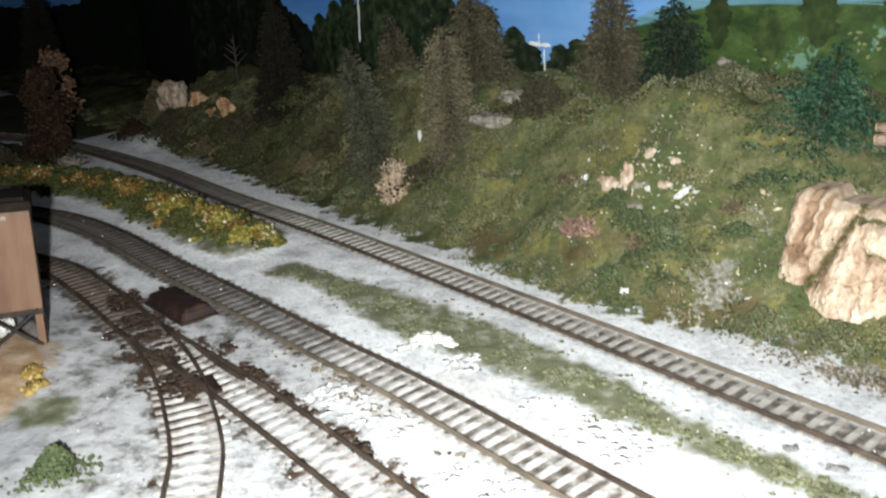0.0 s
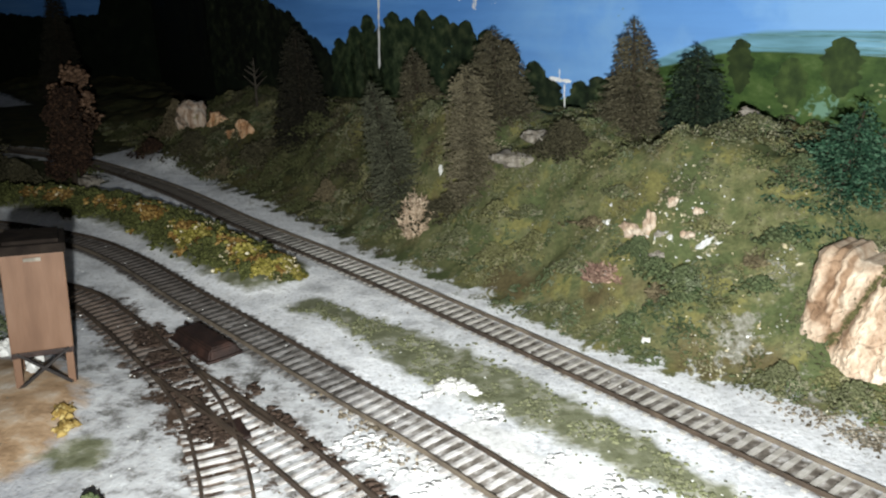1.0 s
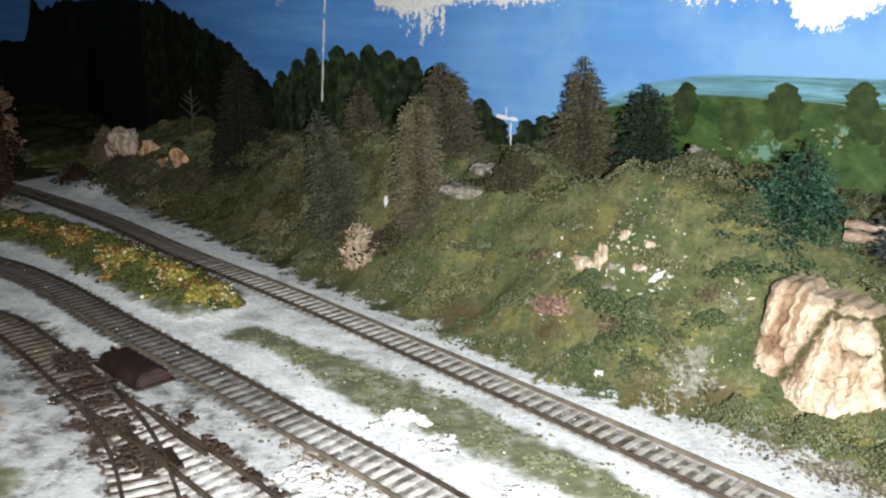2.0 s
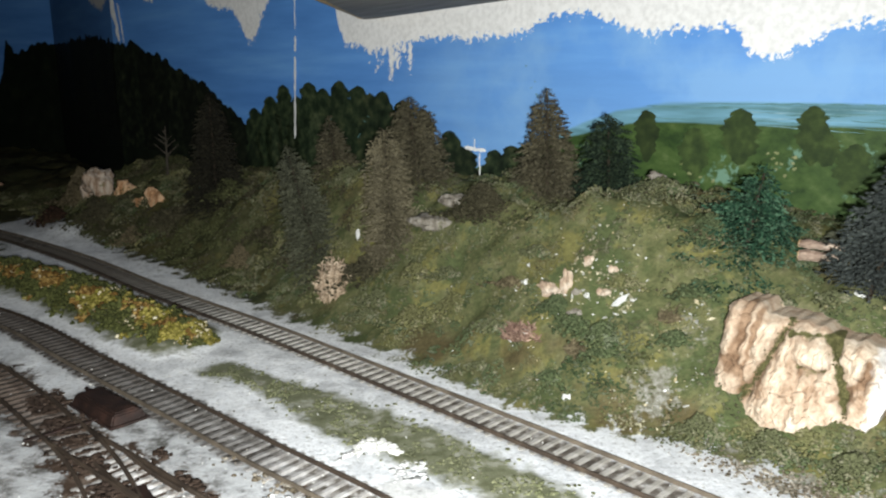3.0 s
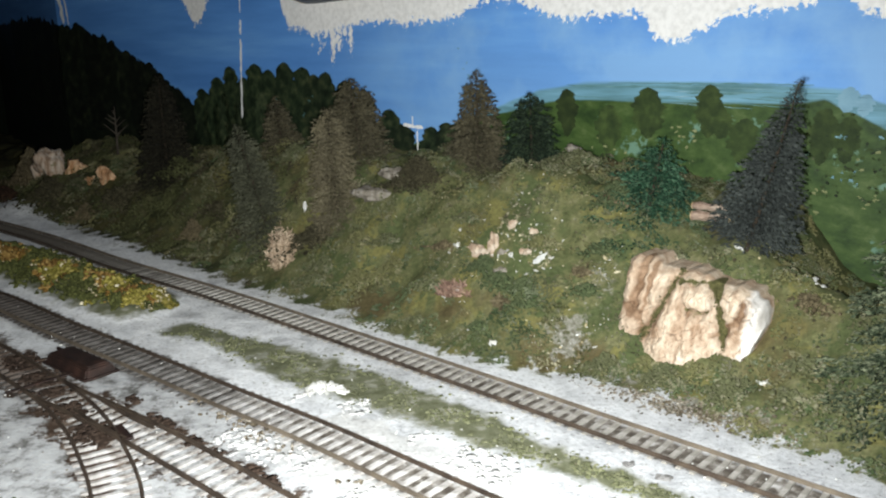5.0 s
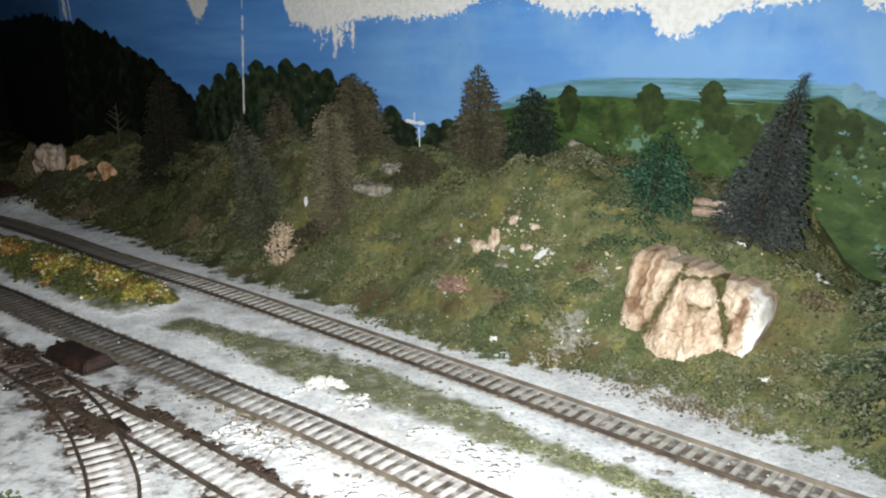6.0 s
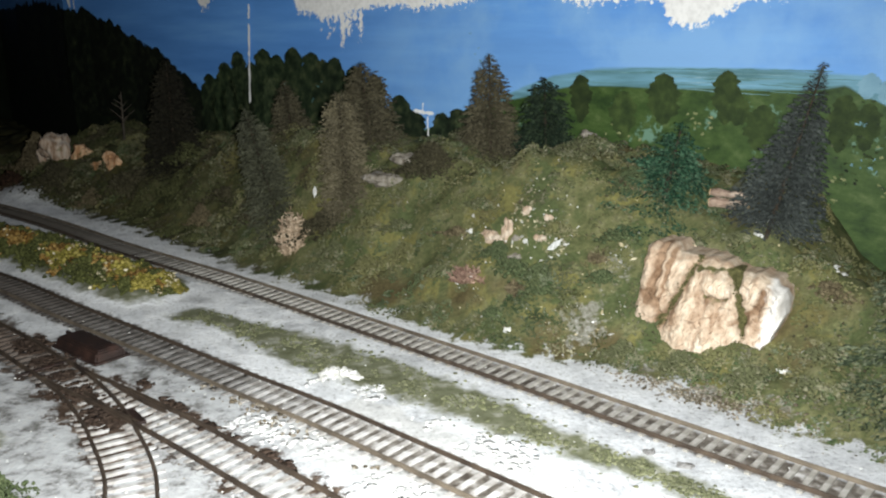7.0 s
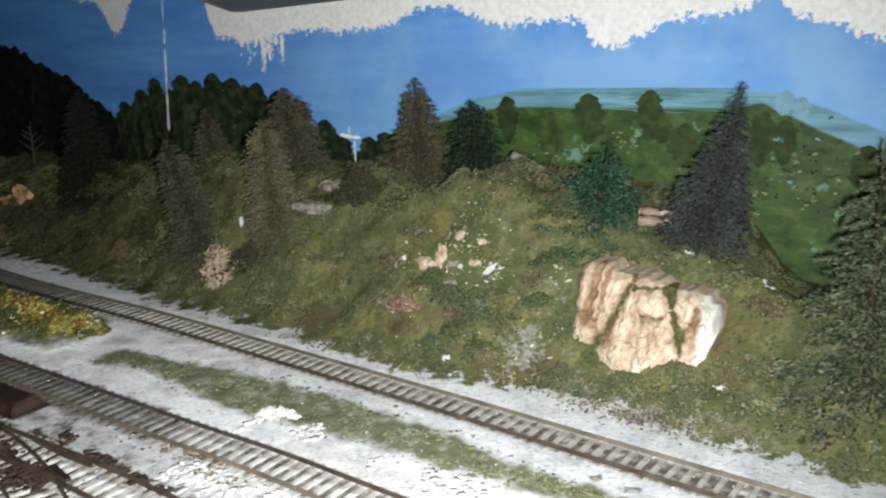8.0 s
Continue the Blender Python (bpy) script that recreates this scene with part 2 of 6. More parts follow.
M_LOG = simple("barked_log", [(0.3, (0.10, 0.065, 0.045)), (0.45, (0.23, 0.16, 0.12)), (0.6, (0.34, 0.26, 0.20)), (0.72, (0.46, 0.39, 0.33))], 180, 0.85, 0, 0.2, 0.7, 0.0012, stretch=(0.5, 1.5, 1.5))
M_ROCK_DARK = rock_material("dark_clod", (0.05, 0.045, 0.04), (0.10, 0.095, 0.09), (0.18, 0.175, 0.17))
M_ROCK_ORANGE = rock_material("orange_rock", (0.15, 0.07, 0.03), (0.32, 0.17, 0.08), (0.50, 0.33, 0.20))
M_ROCK_GREY = rock_material("grey_rock", (0.060, 0.050, 0.036), (0.125, 0.108, 0.086), (0.22, 0.20, 0.168))
M_WHITE = simple("white_plaster_chip", [(0.3, (0.36, 0.35, 0.32)), (0.7, (0.58, 0.58, 0.56))], 120, 0.8, 0, 0.2, 0.5)
M_PLASTER = simple("crumbled_plaster", [(0.3, (0.42, 0.42, 0.41)), (0.5, (0.54, 0.54, 0.53)), (0.7, (0.64, 0.64, 0.63))], 150, 0.9, 0, 0.1, 0.5)
M_ROOM = simple("plain_room_wall", [(0.3, (0.30, 0.29, 0.28)), (0.7, (0.40, 0.39, 0.37))], 3, 0.9, 0, 0.1, 0.2)
M_FLOOR = simple("concrete_floor", [(0.3, (0.16, 0.16, 0.15)), (0.7, (0.28, 0.27, 0.26))], 4, 0.9, 0, 0.1, 0.2)
M_PLY = simple("plywood", [(0.3, (0.26, 0.17, 0.09)), (0.7, (0.42, 0.30, 0.17))], 12, 0.8, 0, 0.2, 0.2)


def leaf_material(name, dark, mid, light, patch=None):
    m, t, b = mat(name, 0.85, 0, 0.15)
    col = ramp(t, island_random(t), [(0.0, dark), (0.5, mid), (1.0, light)])
    if patch:
        soft = [tuple(0.14 * q + 0.86 * w for q, w in zip(c, mid)) for c in (dark, light)]
        col = ramp(t, island_random(t), [(0.0, soft[0]), (0.5, mid), (1.0, soft[1])])
        for c, sc in zip(patch, (38, 58, 150)):
            col = mix(t, edge(t, math_node(t, "SUBTRACT", noise_tex(t, sc, 6, rough=0.7), 0.55), noise_tex(t, 300, 2), 0.04, 0.05), col, c)
    big = ramp(t, noise_tex(t, 60, 4), [(0.3, (0.65, 0.65, 0.65)), (0.7, (1.25, 1.25, 1.2))])
    t.links.new(mix(t, 1.0, col, big, "MULTIPLY"), b.inputs["Base Color"])
    return m


L_BROWN = leaf_material("brown_needles", (0.032, 0.028, 0.016), (0.06, 0.053, 0.032), (0.09, 0.08, 0.053))
L_DKGREEN = leaf_material("dark_green_needles", (0.003, 0.007, 0.004), (0.008, 0.016, 0.009), (0.03, 0.045, 0.024))
L_TAN = leaf_material("tan_needles", (0.058, 0.05, 0.03), (0.098, 0.085, 0.053), (0.13, 0.114, 0.076))
L_GREYGREEN = leaf_material("grey_green_needles", (0.03, 0.032, 0.02), (0.054, 0.056, 0.036), (0.078, 0.081, 0.055))
L_BLUEGREEN = leaf_material("blue_green_needles", (0.004, 0.015, 0.008), (0.014, 0.046, 0.024), (0.060, 0.112, 0.070))
L_SLATE = leaf_material("slate_needles", (0.018, 0.022, 0.021), (0.027, 0.032, 0.030), (0.042, 0.048, 0.045))
L_FIR = leaf_material("fir_needles", (0.010, 0.017, 0.009), (0.036, 0.048, 0.027), (0.115, 0.128, 0.082))
L_RUST = leaf_material("russet_leaves", (0.010, 0.0055, 0.0035), (0.024, 0.013, 0.008), (0.055, 0.030, 0.018))
L_PINKBROWN = leaf_material("pink_brown_leaves", (0.08, 0.045, 0.028), (0.15, 0.088, 0.055), (0.24, 0.15, 0.10))
L_PINK = leaf_material("dry_lichen", (0.19, 0.135, 0.09), (0.34, 0.255, 0.18), (0.48, 0.385, 0.285))
L_PURPLE = leaf_material("pinkish_lichen", (0.11, 0.065, 0.05), (0.21, 0.13, 0.10), (0.30, 0.21, 0.16))
L_OLIVE = leaf_material("olive_foam", (0.050, 0.056, 0.027), (0.088, 0.094, 0.047), (0.120, 0.122, 0.066), patch=((0.118, 0.106, 0.052), (0.050, 0.068, 0.030), (0.150, 0.145, 0.095)))
L_GREEN = leaf_material("green_foam", (0.045, 0.060, 0.027), (0.068, 0.085, 0.040), (0.092, 0.110, 0.055), patch=((0.095, 0.105, 0.045), (0.040, 0.060, 0.026), (0.12, 0.135, 0.085)))
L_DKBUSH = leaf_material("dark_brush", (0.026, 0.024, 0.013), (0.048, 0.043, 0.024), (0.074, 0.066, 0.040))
# Near-black copy of the brown needles: the far left's shade put into the colour.
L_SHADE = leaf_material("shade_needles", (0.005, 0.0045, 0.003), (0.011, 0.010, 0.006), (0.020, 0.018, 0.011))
L_BROWNBUSH = leaf_material("brown_foam", (0.058, 0.046, 0.026), (0.100, 0.081, 0.047), (0.145, 0.119, 0.072))
L_DRY = leaf_material("dry_grass_foam", (0.072, 0.078, 0.040), (0.105, 0.110, 0.060), (0.145, 0.147, 0.088))
L_YELLOWOLIVE = leaf_material("yellow_olive_foam", (0.082, 0.083, 0.034), (0.122, 0.120, 0.053), (0.160, 0.154, 0.078), patch=((0.138, 0.128, 0.056), (0.076, 0.086, 0.036), (0.170, 0.160, 0.092)))
L_PALE = leaf_material("pale_scrub_foam", (0.12, 0.11, 0.065), (0.20, 0.185, 0.115), (0.32, 0.30, 0.21))
L_YELLOW = leaf_material("yellow_foam", (0.13, 0.080, 0.02), (0.24, 0.165, 0.05), (0.38, 0.30, 0.13))
L_MOSS = leaf_material("olive_moss", (0.045, 0.042, 0.016), (0.068, 0.064, 0.026), (0.10, 0.092, 0.040))
# Olive foam with the dimness of the far bank put into its colour.
L_BRUSH = leaf_material("dark_olive_foam", (0.028, 0.031, 0.012), (0.052, 0.056, 0.022), (0.080, 0.083, 0.036))
L_DKFOAM = leaf_material("dark_green_foam", (0.045, 0.061, 0.028), (0.062, 0.080, 0.037), (0.085, 0.102, 0.050))
L_GUNK = leaf_material("caked_brown_dirt", (0.026, 0.017, 0.012), (0.038, 0.025, 0.019), (0.056, 0.039, 0.030))
L_GRIT = leaf_material("brown_grit", (0.05, 0.040, 0.026), (0.12, 0.098, 0.07), (0.26, 0.235, 0.20))
L_HEDGE = leaf_material("hedge_foam", (0.030, 0.034, 0.011), (0.054, 0.060, 0.018), (0.085, 0.090, 0.030))
L_OCHRE = leaf_material("ochre_foam", (0.070, 0.038, 0.010), (0.15, 0.085, 0.022), (0.30, 0.20, 0.07))
L_GOLD = leaf_material("gold_olive_foam", (0.085, 0.072, 0.014), (0.155, 0.135, 0.026), (0.28, 0.235, 0.07))
L_STRAW = leaf_material("straw_tufts", (0.22, 0.18, 0.10), (0.40, 0.34, 0.22), (0.6, 0.55, 0.42))
M_BARK = simple("bark", [(0.3, (0.016, 0.012, 0.008)), (0.7, (0.040, 0.030, 0.021))], 120, 0.9, 0, 0.1, 0.6)
M_DEADWOOD = simple("dead_wood", [(0.3, (0.028, 0.024, 0.018)), (0.7, (0.062, 0.053, 0.042))], 120, 0.9, 0, 0.1, 0.6)
P_DARK = simple("dark_tree_paint", [(0.32, (0.003, 0.007, 0.003)), (0.46, (0.011, 0.020, 0.009)), (0.58, (0.024, 0.036, 0.016)), (0.70, (0.050, 0.058, 0.026))], 130, 0.7, 0, 0.2, 0.5, vary="object")
P_DAB = simple("dabbed_green_paint", [(0.32, (0.006, 0.012, 0.006)), (0.5, (0.022, 0.034, 0.016)), (0.62, (0.044, 0.056, 0.028)), (0.72, (0.075, 0.084, 0.044))], 150, 0.7, 0, 0.2, 0.5, vary="object")
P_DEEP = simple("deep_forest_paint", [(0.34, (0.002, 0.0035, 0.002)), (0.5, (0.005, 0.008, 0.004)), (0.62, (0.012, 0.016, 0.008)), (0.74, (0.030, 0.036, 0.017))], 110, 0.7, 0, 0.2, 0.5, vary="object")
P_GREEN = simple("green_tree_paint", [(0.3, (0.012, 0.022, 0.007)), (0.5, (0.024, 0.040, 0.011)), (0.62, (0.036, 0.056, 0.015)), (0.75, (0.056, 0.078, 0.024))], 120, 0.7, 0, 0.2, 0.4, vary="object")
P_SKYDAB = simple("pale_blue_paint", [(0.3, (0.08, 0.17, 0.18)), (0.55, (0.15, 0.27, 0.31)), (0.8, (0.27, 0.40, 0.45))], 90, 0.7, 0, 0.2, 0.4)
P_TEAL = simple("teal_hill_paint", [(0.3, (0.055, 0.13, 0.12)), (0.6, (0.10, 0.21, 0.22)), (0.8, (0.17, 0.30, 0.33))], 90, 0.7, 0, 0.2, 0.4)
P_WASH = simple("washed_blue_paint", [(0.3, (0.13, 0.25, 0.33)), (0.6, (0.19, 0.33, 0.41)), (0.8, (0.26, 0.41, 0.47))], 60, 0.7, 0, 0.2, 0.4)
P_STRAW = simple("pale_olive_paint", [(0.3, (0.10, 0.12, 0.04)), (0.6, (0.20, 0.21, 0.10)), (0.8, (0.34, 0.34, 0.22))], 120, 0.7, 0, 0.2, 0.4)
P_WHITE = simple("chipped_white_paint", [(0.3, (0.66, 0.66, 0.65)), (0.7, (0.82, 0.82, 0.80))], 150, 0.7, 0, 0.2, 0.4)


# ---- mesh helpers ----
def from_lists(name, verts, faces, material, parent=None, label="", smooth=False):
    me = bpy.data.meshes.new(name)
    me.from_pydata(verts, [], faces)
    me.materials.append(material)
    if smooth:
        me.polygons.foreach_set("use_smooth", [True] * len(me.polygons))
    me.update()
    ob = new(name, me)
    if parent:
        ob.parent = parent
    if label:
        ob["label"] = label
    return ob


def part(name, bm, material, parent=None, label="", smooth=False):
    me = bpy.data.meshes.new(name)
    bmesh.ops.recalc_face_normals(bm, faces=bm.faces[:])
    bm.to_mesh(me)
    bm.free()
    me.materials.append(material)
    if smooth:
        me.polygons.foreach_set("use_smooth", [True] * len(me.polygons))
    ob = new(name, me)
    if parent:
        ob.parent = parent
    if label:
        ob["label"] = label
    return ob


def empty(name, m, label, category, group="", kind=""):
    ob = new(name)
    ob.matrix_world = m
    return tagged(ob, label, category, group, kind)


def box_bm(x0, x1, y0, y1, z0, z1, bevel=0.0, bm=None):
    bm = bm or bmesh.new()
    r = bmesh.ops.create_cube(bm, size=1)
    for v in r["verts"]:
        v.co = Vector(((x0 + x1) / 2 + v.co.x * (x1 - x0), (y0 + y1) / 2 + v.co.y * (y1 - y0), (z0 + z1) / 2 + v.co.z * (z1 - z0)))
    if bevel:
        es = list({e for v in r["verts"] for e in v.link_edges})
        bmesh.ops.bevel(bm, geom=es, offset=bevel, segments=2, affect="EDGES", profile=0.6)
    return bm


def tube_bm(a, b, r0, r1, n=8, bm=None):
    bm = bm or bmesh.new()
    a, b = Vector(a), Vector(b)
    d = b - a
    m = Matrix.Translation((a + b) / 2) @ d.to_track_quat("Z", "Y").to_matrix().to_4x4()
    bmesh.ops.create_cone(bm, cap_ends=True, segments=n, radius1=r0, radius2=r1, depth=d.length, matrix=m)
    return bm


def spline(pts, step):
    """Even points along a smooth curve through pts (x, y), with its headings."""
    p = np.array(pts, float)
    out = []
    for i in range(len(p) - 1):
        p0, p1, p2, p3 = p[max(i - 1, 0)], p[i], p[i + 1], p[min(i + 2, len(p) - 1)]
        for s in np.linspace(0, 1, 24, endpoint=False):
            out.append(0.5 * (2 * p1 + (p2 - p0) * s + (2 * p0 - 5 * p1 + 4 * p2 - p3) * s ** 2 + (3 * p1 - p0 - 3 * p2 + p3) * s ** 3))
    out.append(p[-1])
    out = np.array(out)
    ln = np.r_[0, np.cumsum(np.linalg.norm(np.diff(out, axis=0), axis=1))]
    s = np.arange(0, ln[-1], step)
    xy = np.c_[np.interp(s, ln, out[:, 0]), np.interp(s, ln, out[:, 1])]
    d = np.gradient(xy, axis=0)
    d /= np.linalg.norm(d, axis=1)[:, None]
    return xy, d


# ---- plan ----
BALLAST = -0.0023
TRACK_A = [(-1.10, 0.62), (-1.04, 0.74), (-0.93, 0.83), (-0.80, 0.875), (-0.68, 0.87), (-0.575, 0.838), (-0.475, 0.780), (-0.353, 0.690), (-0.247, 0.598), (-0.152, 0.522), (-0.066, 0.448), (0.028, 0.366), (0.113, 0.290), (0.30, 0.126), (0.52, -0.066)]
TRACK_B = [(-0.86, 0.36), (-0.80, 0.46), (-0.70, 0.54), (-0.58, 0.582), (-0.47, 0.587), (-0.37, 0.558), (-0.302, 0.518), (-0.229, 0.459), (-0.160, 0.405), (-0.105, 0.361), (-0.058, 0.325), (-0.012, 0.286), (0.10, 0.190), (0.30, 0.018), (0.42, -0.085)]
TRACK_C = [(-0.70, 0.38), (-0.60, 0.45), (-0.50, 0.485), (-0.40, 0.488), (-0.303, 0.457), (-0.250, 0.420), (-0.194, 0.371), (-0.150, 0.338), (-0.118, 0.313), (-0.072, 0.274), (0.0, 0.211), (0.14, 0.088), (0.30, -0.052)]
TRACK_D = [(-0.194, 0.371), (-0.178, 0.355), (-0.163, 0.338), (-0.150, 0.321), (-0.139, 0.304), (-0.128, 0.286), (-0.1185, 0.266), (-0.1055, 0.225), (-0.098, 0.17), (-0.092, 0.06)]
N_S, N_A = np.array((0.658, 0.753)), np.array((0.753, -0.658))
WALL_N, WALL_D = Vector((0.608, 0.793, 0)).normalized(), Vector((0.793, -0.608, 0)).normalized()
CORNER = Vector((-0.464, 1.0194, 0))
XY_A, _ = spline(TRACK_A, 0.01)
XY_B, _ = spline(TRACK_B, 0.01)
XY_C, _ = spline(TRACK_C, 0.01)
XY_D, _ = spline(TRACK_D, 0.01)


def near(xy, line):
    """Distance from points to a sampled line."""
    return np.min(np.hypot(xy[:, None, 0] - line[None, :, 0], xy[:, None, 1] - line[None, :, 1]), axis=1)


def field_noise(xy, scale, seed=0.0):
    return np.array([noise.noise(Vector((x * scale + seed, y * scale - seed, seed * 1.7))) for x, y in xy])


def smooth(t):
    t = np.clip(t, 0, 1)
    return t * t * (3 - 2 * t)


def toe(a):
    return np.interp(a, [-1.2, -0.9, -0.6, -0.45, -0.35, -0.27, -0.22, -0.17, -0.12, -0.05, 0.1, 0.6],
                    [0.335, 0.325, 0.322, 0.316, 0.320, 0.311, 0.326, 0.338, 0.328, 0.326, 0.322, 0.32])


# knolls and dips of the bank: place, height, spread
MOUNDS = [(0.152, 0.404, 0.010, 0.010), (0.084, 0.506, 0.010, 0.018), (0.046, 0.503, 0.008, 0.012), (-0.395, 0.835, 0.020, 0.035), (0.132, 0.466, -0.010, 0.014), (0.126, 0.445, -0.009, 0.013),
          (0.030, 0.545, -0.008, 0.018), (-0.105, 0.640, 0.008, 0.016), (-0.012, 0.552, 0.008, 0.014), (-0.060, 0.535, 0.004, 0.012),
          (0.060, 0.452, -0.006, 0.014), (-0.25, 0.72, 0.008, 0.03)]


def hill_height(xy):
    xy = np.atleast_2d(np.asarray(xy, float))
    s, a = xy @ N_S, xy @ N_A
    top = np.interp(a, [-1.3, -1.05, -0.9, -0.62, -0.5, -0.4, -0.3, -0.2, -0.15, -0.11, 0.05, 0.3], [0.012, 0.022, 0.048, 0.062, 0.075, 0.078, 0.080, 0.073, 0.061, 0.055, 0.050, 0.045])
    wide = np.interp(a, [-1.3, -0.7, -0.5, -0.3, -0.1], [0.12, 0.12, 0.105, 0.095, 0.10])
    t = (s - toe(a)) / wide
    z = top * smooth(t) ** 1.15
    lump = field_noise(xy, 18) * 0.010 + field_noise(xy, 50, 3.1) * 0.0068 + field_noise(xy, 110, 7.7) * 0.0034 + np.abs(field_noise(xy, 75, 1.3)) * 0.0025
    z = z + lump * smooth(t * 3)
    z = z * (1 - 0.60 * smooth((s - 0.395) / 0.06) * smooth((a + 0.165) / 0.05))
    for bx, by, bh, br in MOUNDS:
        z = z + bh * np.exp(-((xy[:, 0] - bx) ** 2 + (xy[:, 1] - by) ** 2) / (2 * br * br))
    return z


def ground_height(xy):
    xy = np.atleast_2d(np.asarray(xy, float))
    z = BALLAST + hill_height(xy)
    z += 0.005 * smooth(1.4 - near(xy, HEDGE) / 0.026)
    z += 0.006 * smooth(1.5 - np.hypot(xy[:, 0] + 0.262, xy[:, 1] - 0.325) / 0.045)
    z += field_noise(xy, 240, 5.5) * 0.0004
    z -= 0.0008 * smooth((0.0125 - np.minimum.reduce([near(xy, q) for q in (XY_A, XY_B, XY_C, XY_D)])) / 0.004)
    return z


HEDGE, _ = spline([(-0.50, 0.660), (-0.43, 0.650), (-0.36, 0.622), (-0.30, 0.582), (-0.250, 0.543), (-0.219, 0.517), (-0.194, 0.498)], 0.006)
STRIP = [(-0.155, 0.456, 0.011), (-0.128, 0.441, 0.008), (-0.10, 0.420, 0.012), (-0.070, 0.394, 0.018), (-0.03, 0.366, 0.016), (0.008, 0.336, 0.014), (0.04, 0.305, 0.008), (0.072, 0.280, 0.008), (0.10, 0.255, 0.003)]


def z_at(x, y):
    return float(ground_height([(x, y)])[0])


def build_ground():
    xs = np.concatenate([np.arange(-1.45, -0.62, 0.012), np.arange(-0.62, 0.36, 0.0042), np.arange(0.36, 1.0, 0.012)])
    ys = np.concatenate([np.arange(-0.36, 0.16, 0.012), np.arange(0.16, 0.90, 0.0042), np.arange(0.90, 1.5, 0.012)])
    gx, gy = np.meshgrid(xs, ys)
    xy = np.c_[gx.ravel(), gy.ravel()]
    z = ground_height(xy)
    nx, ny = len(xs), len(ys)
    i = np.arange(nx * ny).reshape(ny, nx)
    f = np.stack([i[:-1, :-1], i[:-1, 1:], i[1:, 1:], i[1:, :-1]], -1).reshape(-1, 4)
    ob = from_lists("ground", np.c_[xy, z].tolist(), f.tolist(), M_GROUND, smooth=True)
    s, a = xy @ N_S, xy @ N_A
    fields = {"grass": (s - toe(a)) - 0.002}
    d_strip = np.full(len(xy), -1.0)
    st = np.array(STRIP)
    lin = np.concatenate([np.linspace(st[k], st[k + 1], 12) for k in range(len(st) - 1)])
    for k in range(0, len(lin), 1):
        d_strip = np.maximum(d_strip, lin[k, 2] - np.hypot(xy[:, 0] - lin[k, 0], xy[:, 1] - lin[k, 1]))
    d_strip = np.maximum(d_strip, 0.027 - near(xy, HEDGE))
    d_strip = np.maximum(d_strip, 0.012 - np.hypot(xy[:, 0] + 0.196, xy[:, 1] - 0.300))
    fields["strip"] = d_strip
    db = near(xy, XY_B)
    fields["white"] = np.minimum(np.minimum(0.026 - db, a + 0.262), 1.0)
    plate = np.maximum.reduce([0.020 - np.hypot(xy[:, 0] + 0.160, xy[:, 1] - 0.336), 0.016 - np.hypot(xy[:, 0] + 0.143, xy[:, 1] - 0.318), 0.015 - np.hypot(xy[:, 0] + 0.178, xy[:, 1] - 0.354), 0.013 - np.hypot(xy[:, 0] + 0.198, xy[:, 1] - 0.374)])
    cl, _ = spline(TRACK_C[3:7], 0.01)
    grime = 0.0125 - near(xy, cl)
    bl, _ = spline(TRACK_B[3:10], 0.01)
    grime = np.maximum(grime, 0.0120 - near(xy, bl))
    al, _ = spline([(-0.335, 0.676), (-0.29, 0.638), (-0.2, 0.562), (-0.12, 0.494)], 0.01)
    grime = np.maximum(grime, 0.0092 - near(xy, al))
    fields["grime"] = grime
    # 0 at the far left, 1 to the right and front, offsetting the near lamp.
    fields["falloff_tint"] = np.clip((a + 0.45) / 0.5, 0, 1)
    fields["falloff_tint"] = np.clip(fields["falloff_tint"] + 1.0 * np.clip((0.185 - s) / 0.06, 0, 1), 0, 1)
    fields["bed"] = 0.0098 - np.minimum.reduce([near(xy, q) for q in (XY_A, XY_B, XY_C, XY_D)])
    gap = np.exp(-(((xy[:, 0] - 0.066) / 0.014) ** 2 + ((xy[:, 1] - 0.408) / 0.012) ** 2)) + 0.8 * np.exp(-(((xy[:, 0] - 0.090) / 0.010) ** 2 + ((xy[:, 1] - 0.379) / 0.010) ** 2))
    gap += 1.0 * np.exp(-(((xy[:, 0] - 0.110) / 0.016) ** 2 + ((xy[:, 1] - 0.349) / 0.009) ** 2)) + 0.9 * np.exp(-(((xy[:, 0] - 0.135) / 0.014) ** 2 + ((xy[:, 1] - 0.328) / 0.008) ** 2))
    gap += 0.7 * np.exp(-(((xy[:, 0] - 0.089) / 0.008) ** 2 + ((xy[:, 1] - 0.429) / 0.008) ** 2))
    far = 0.11 - np.hypot((xy[:, 0] + 0.63) * 0.7, xy[:, 1] - 0.735)
    far = np.maximum(far, 0.06 - np.hypot(xy[:, 0] + 0.50, xy[:, 1] - 0.725))
    far = np.maximum(far, 0.24 - np.hypot(xy[:, 0] + 0.74, xy[:, 1] - 1.00))
    far = np.maximum(far, 0.10 - np.hypot(xy[:, 0] + 0.60, xy[:, 1] - 0.90))
    fields["grass"] = np.maximum(fields["grass"], np.minimum(far, near(xy, XY_A) - 0.020))
    fields["scree"] = np.clip(gap, 0, 1) - 0.64
    # Grows to the left, where the lamp's falloff is put into the turf colour.
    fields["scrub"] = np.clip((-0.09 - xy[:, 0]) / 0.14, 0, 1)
    plate = np.maximum(plate, 0.006 - np.hypot(xy[:, 0] + 0.085, xy[:, 1] - 0.337))
    yard, yd = spline(TRACK_C, 0.006)
    for side, reach in ((0.0105, 0.0034), (-0.0105, 0.0030)):
        rail = np.c_[yard[:, 0] - yd[:, 1] * side, yard[:, 1] + yd[:, 0] * side]
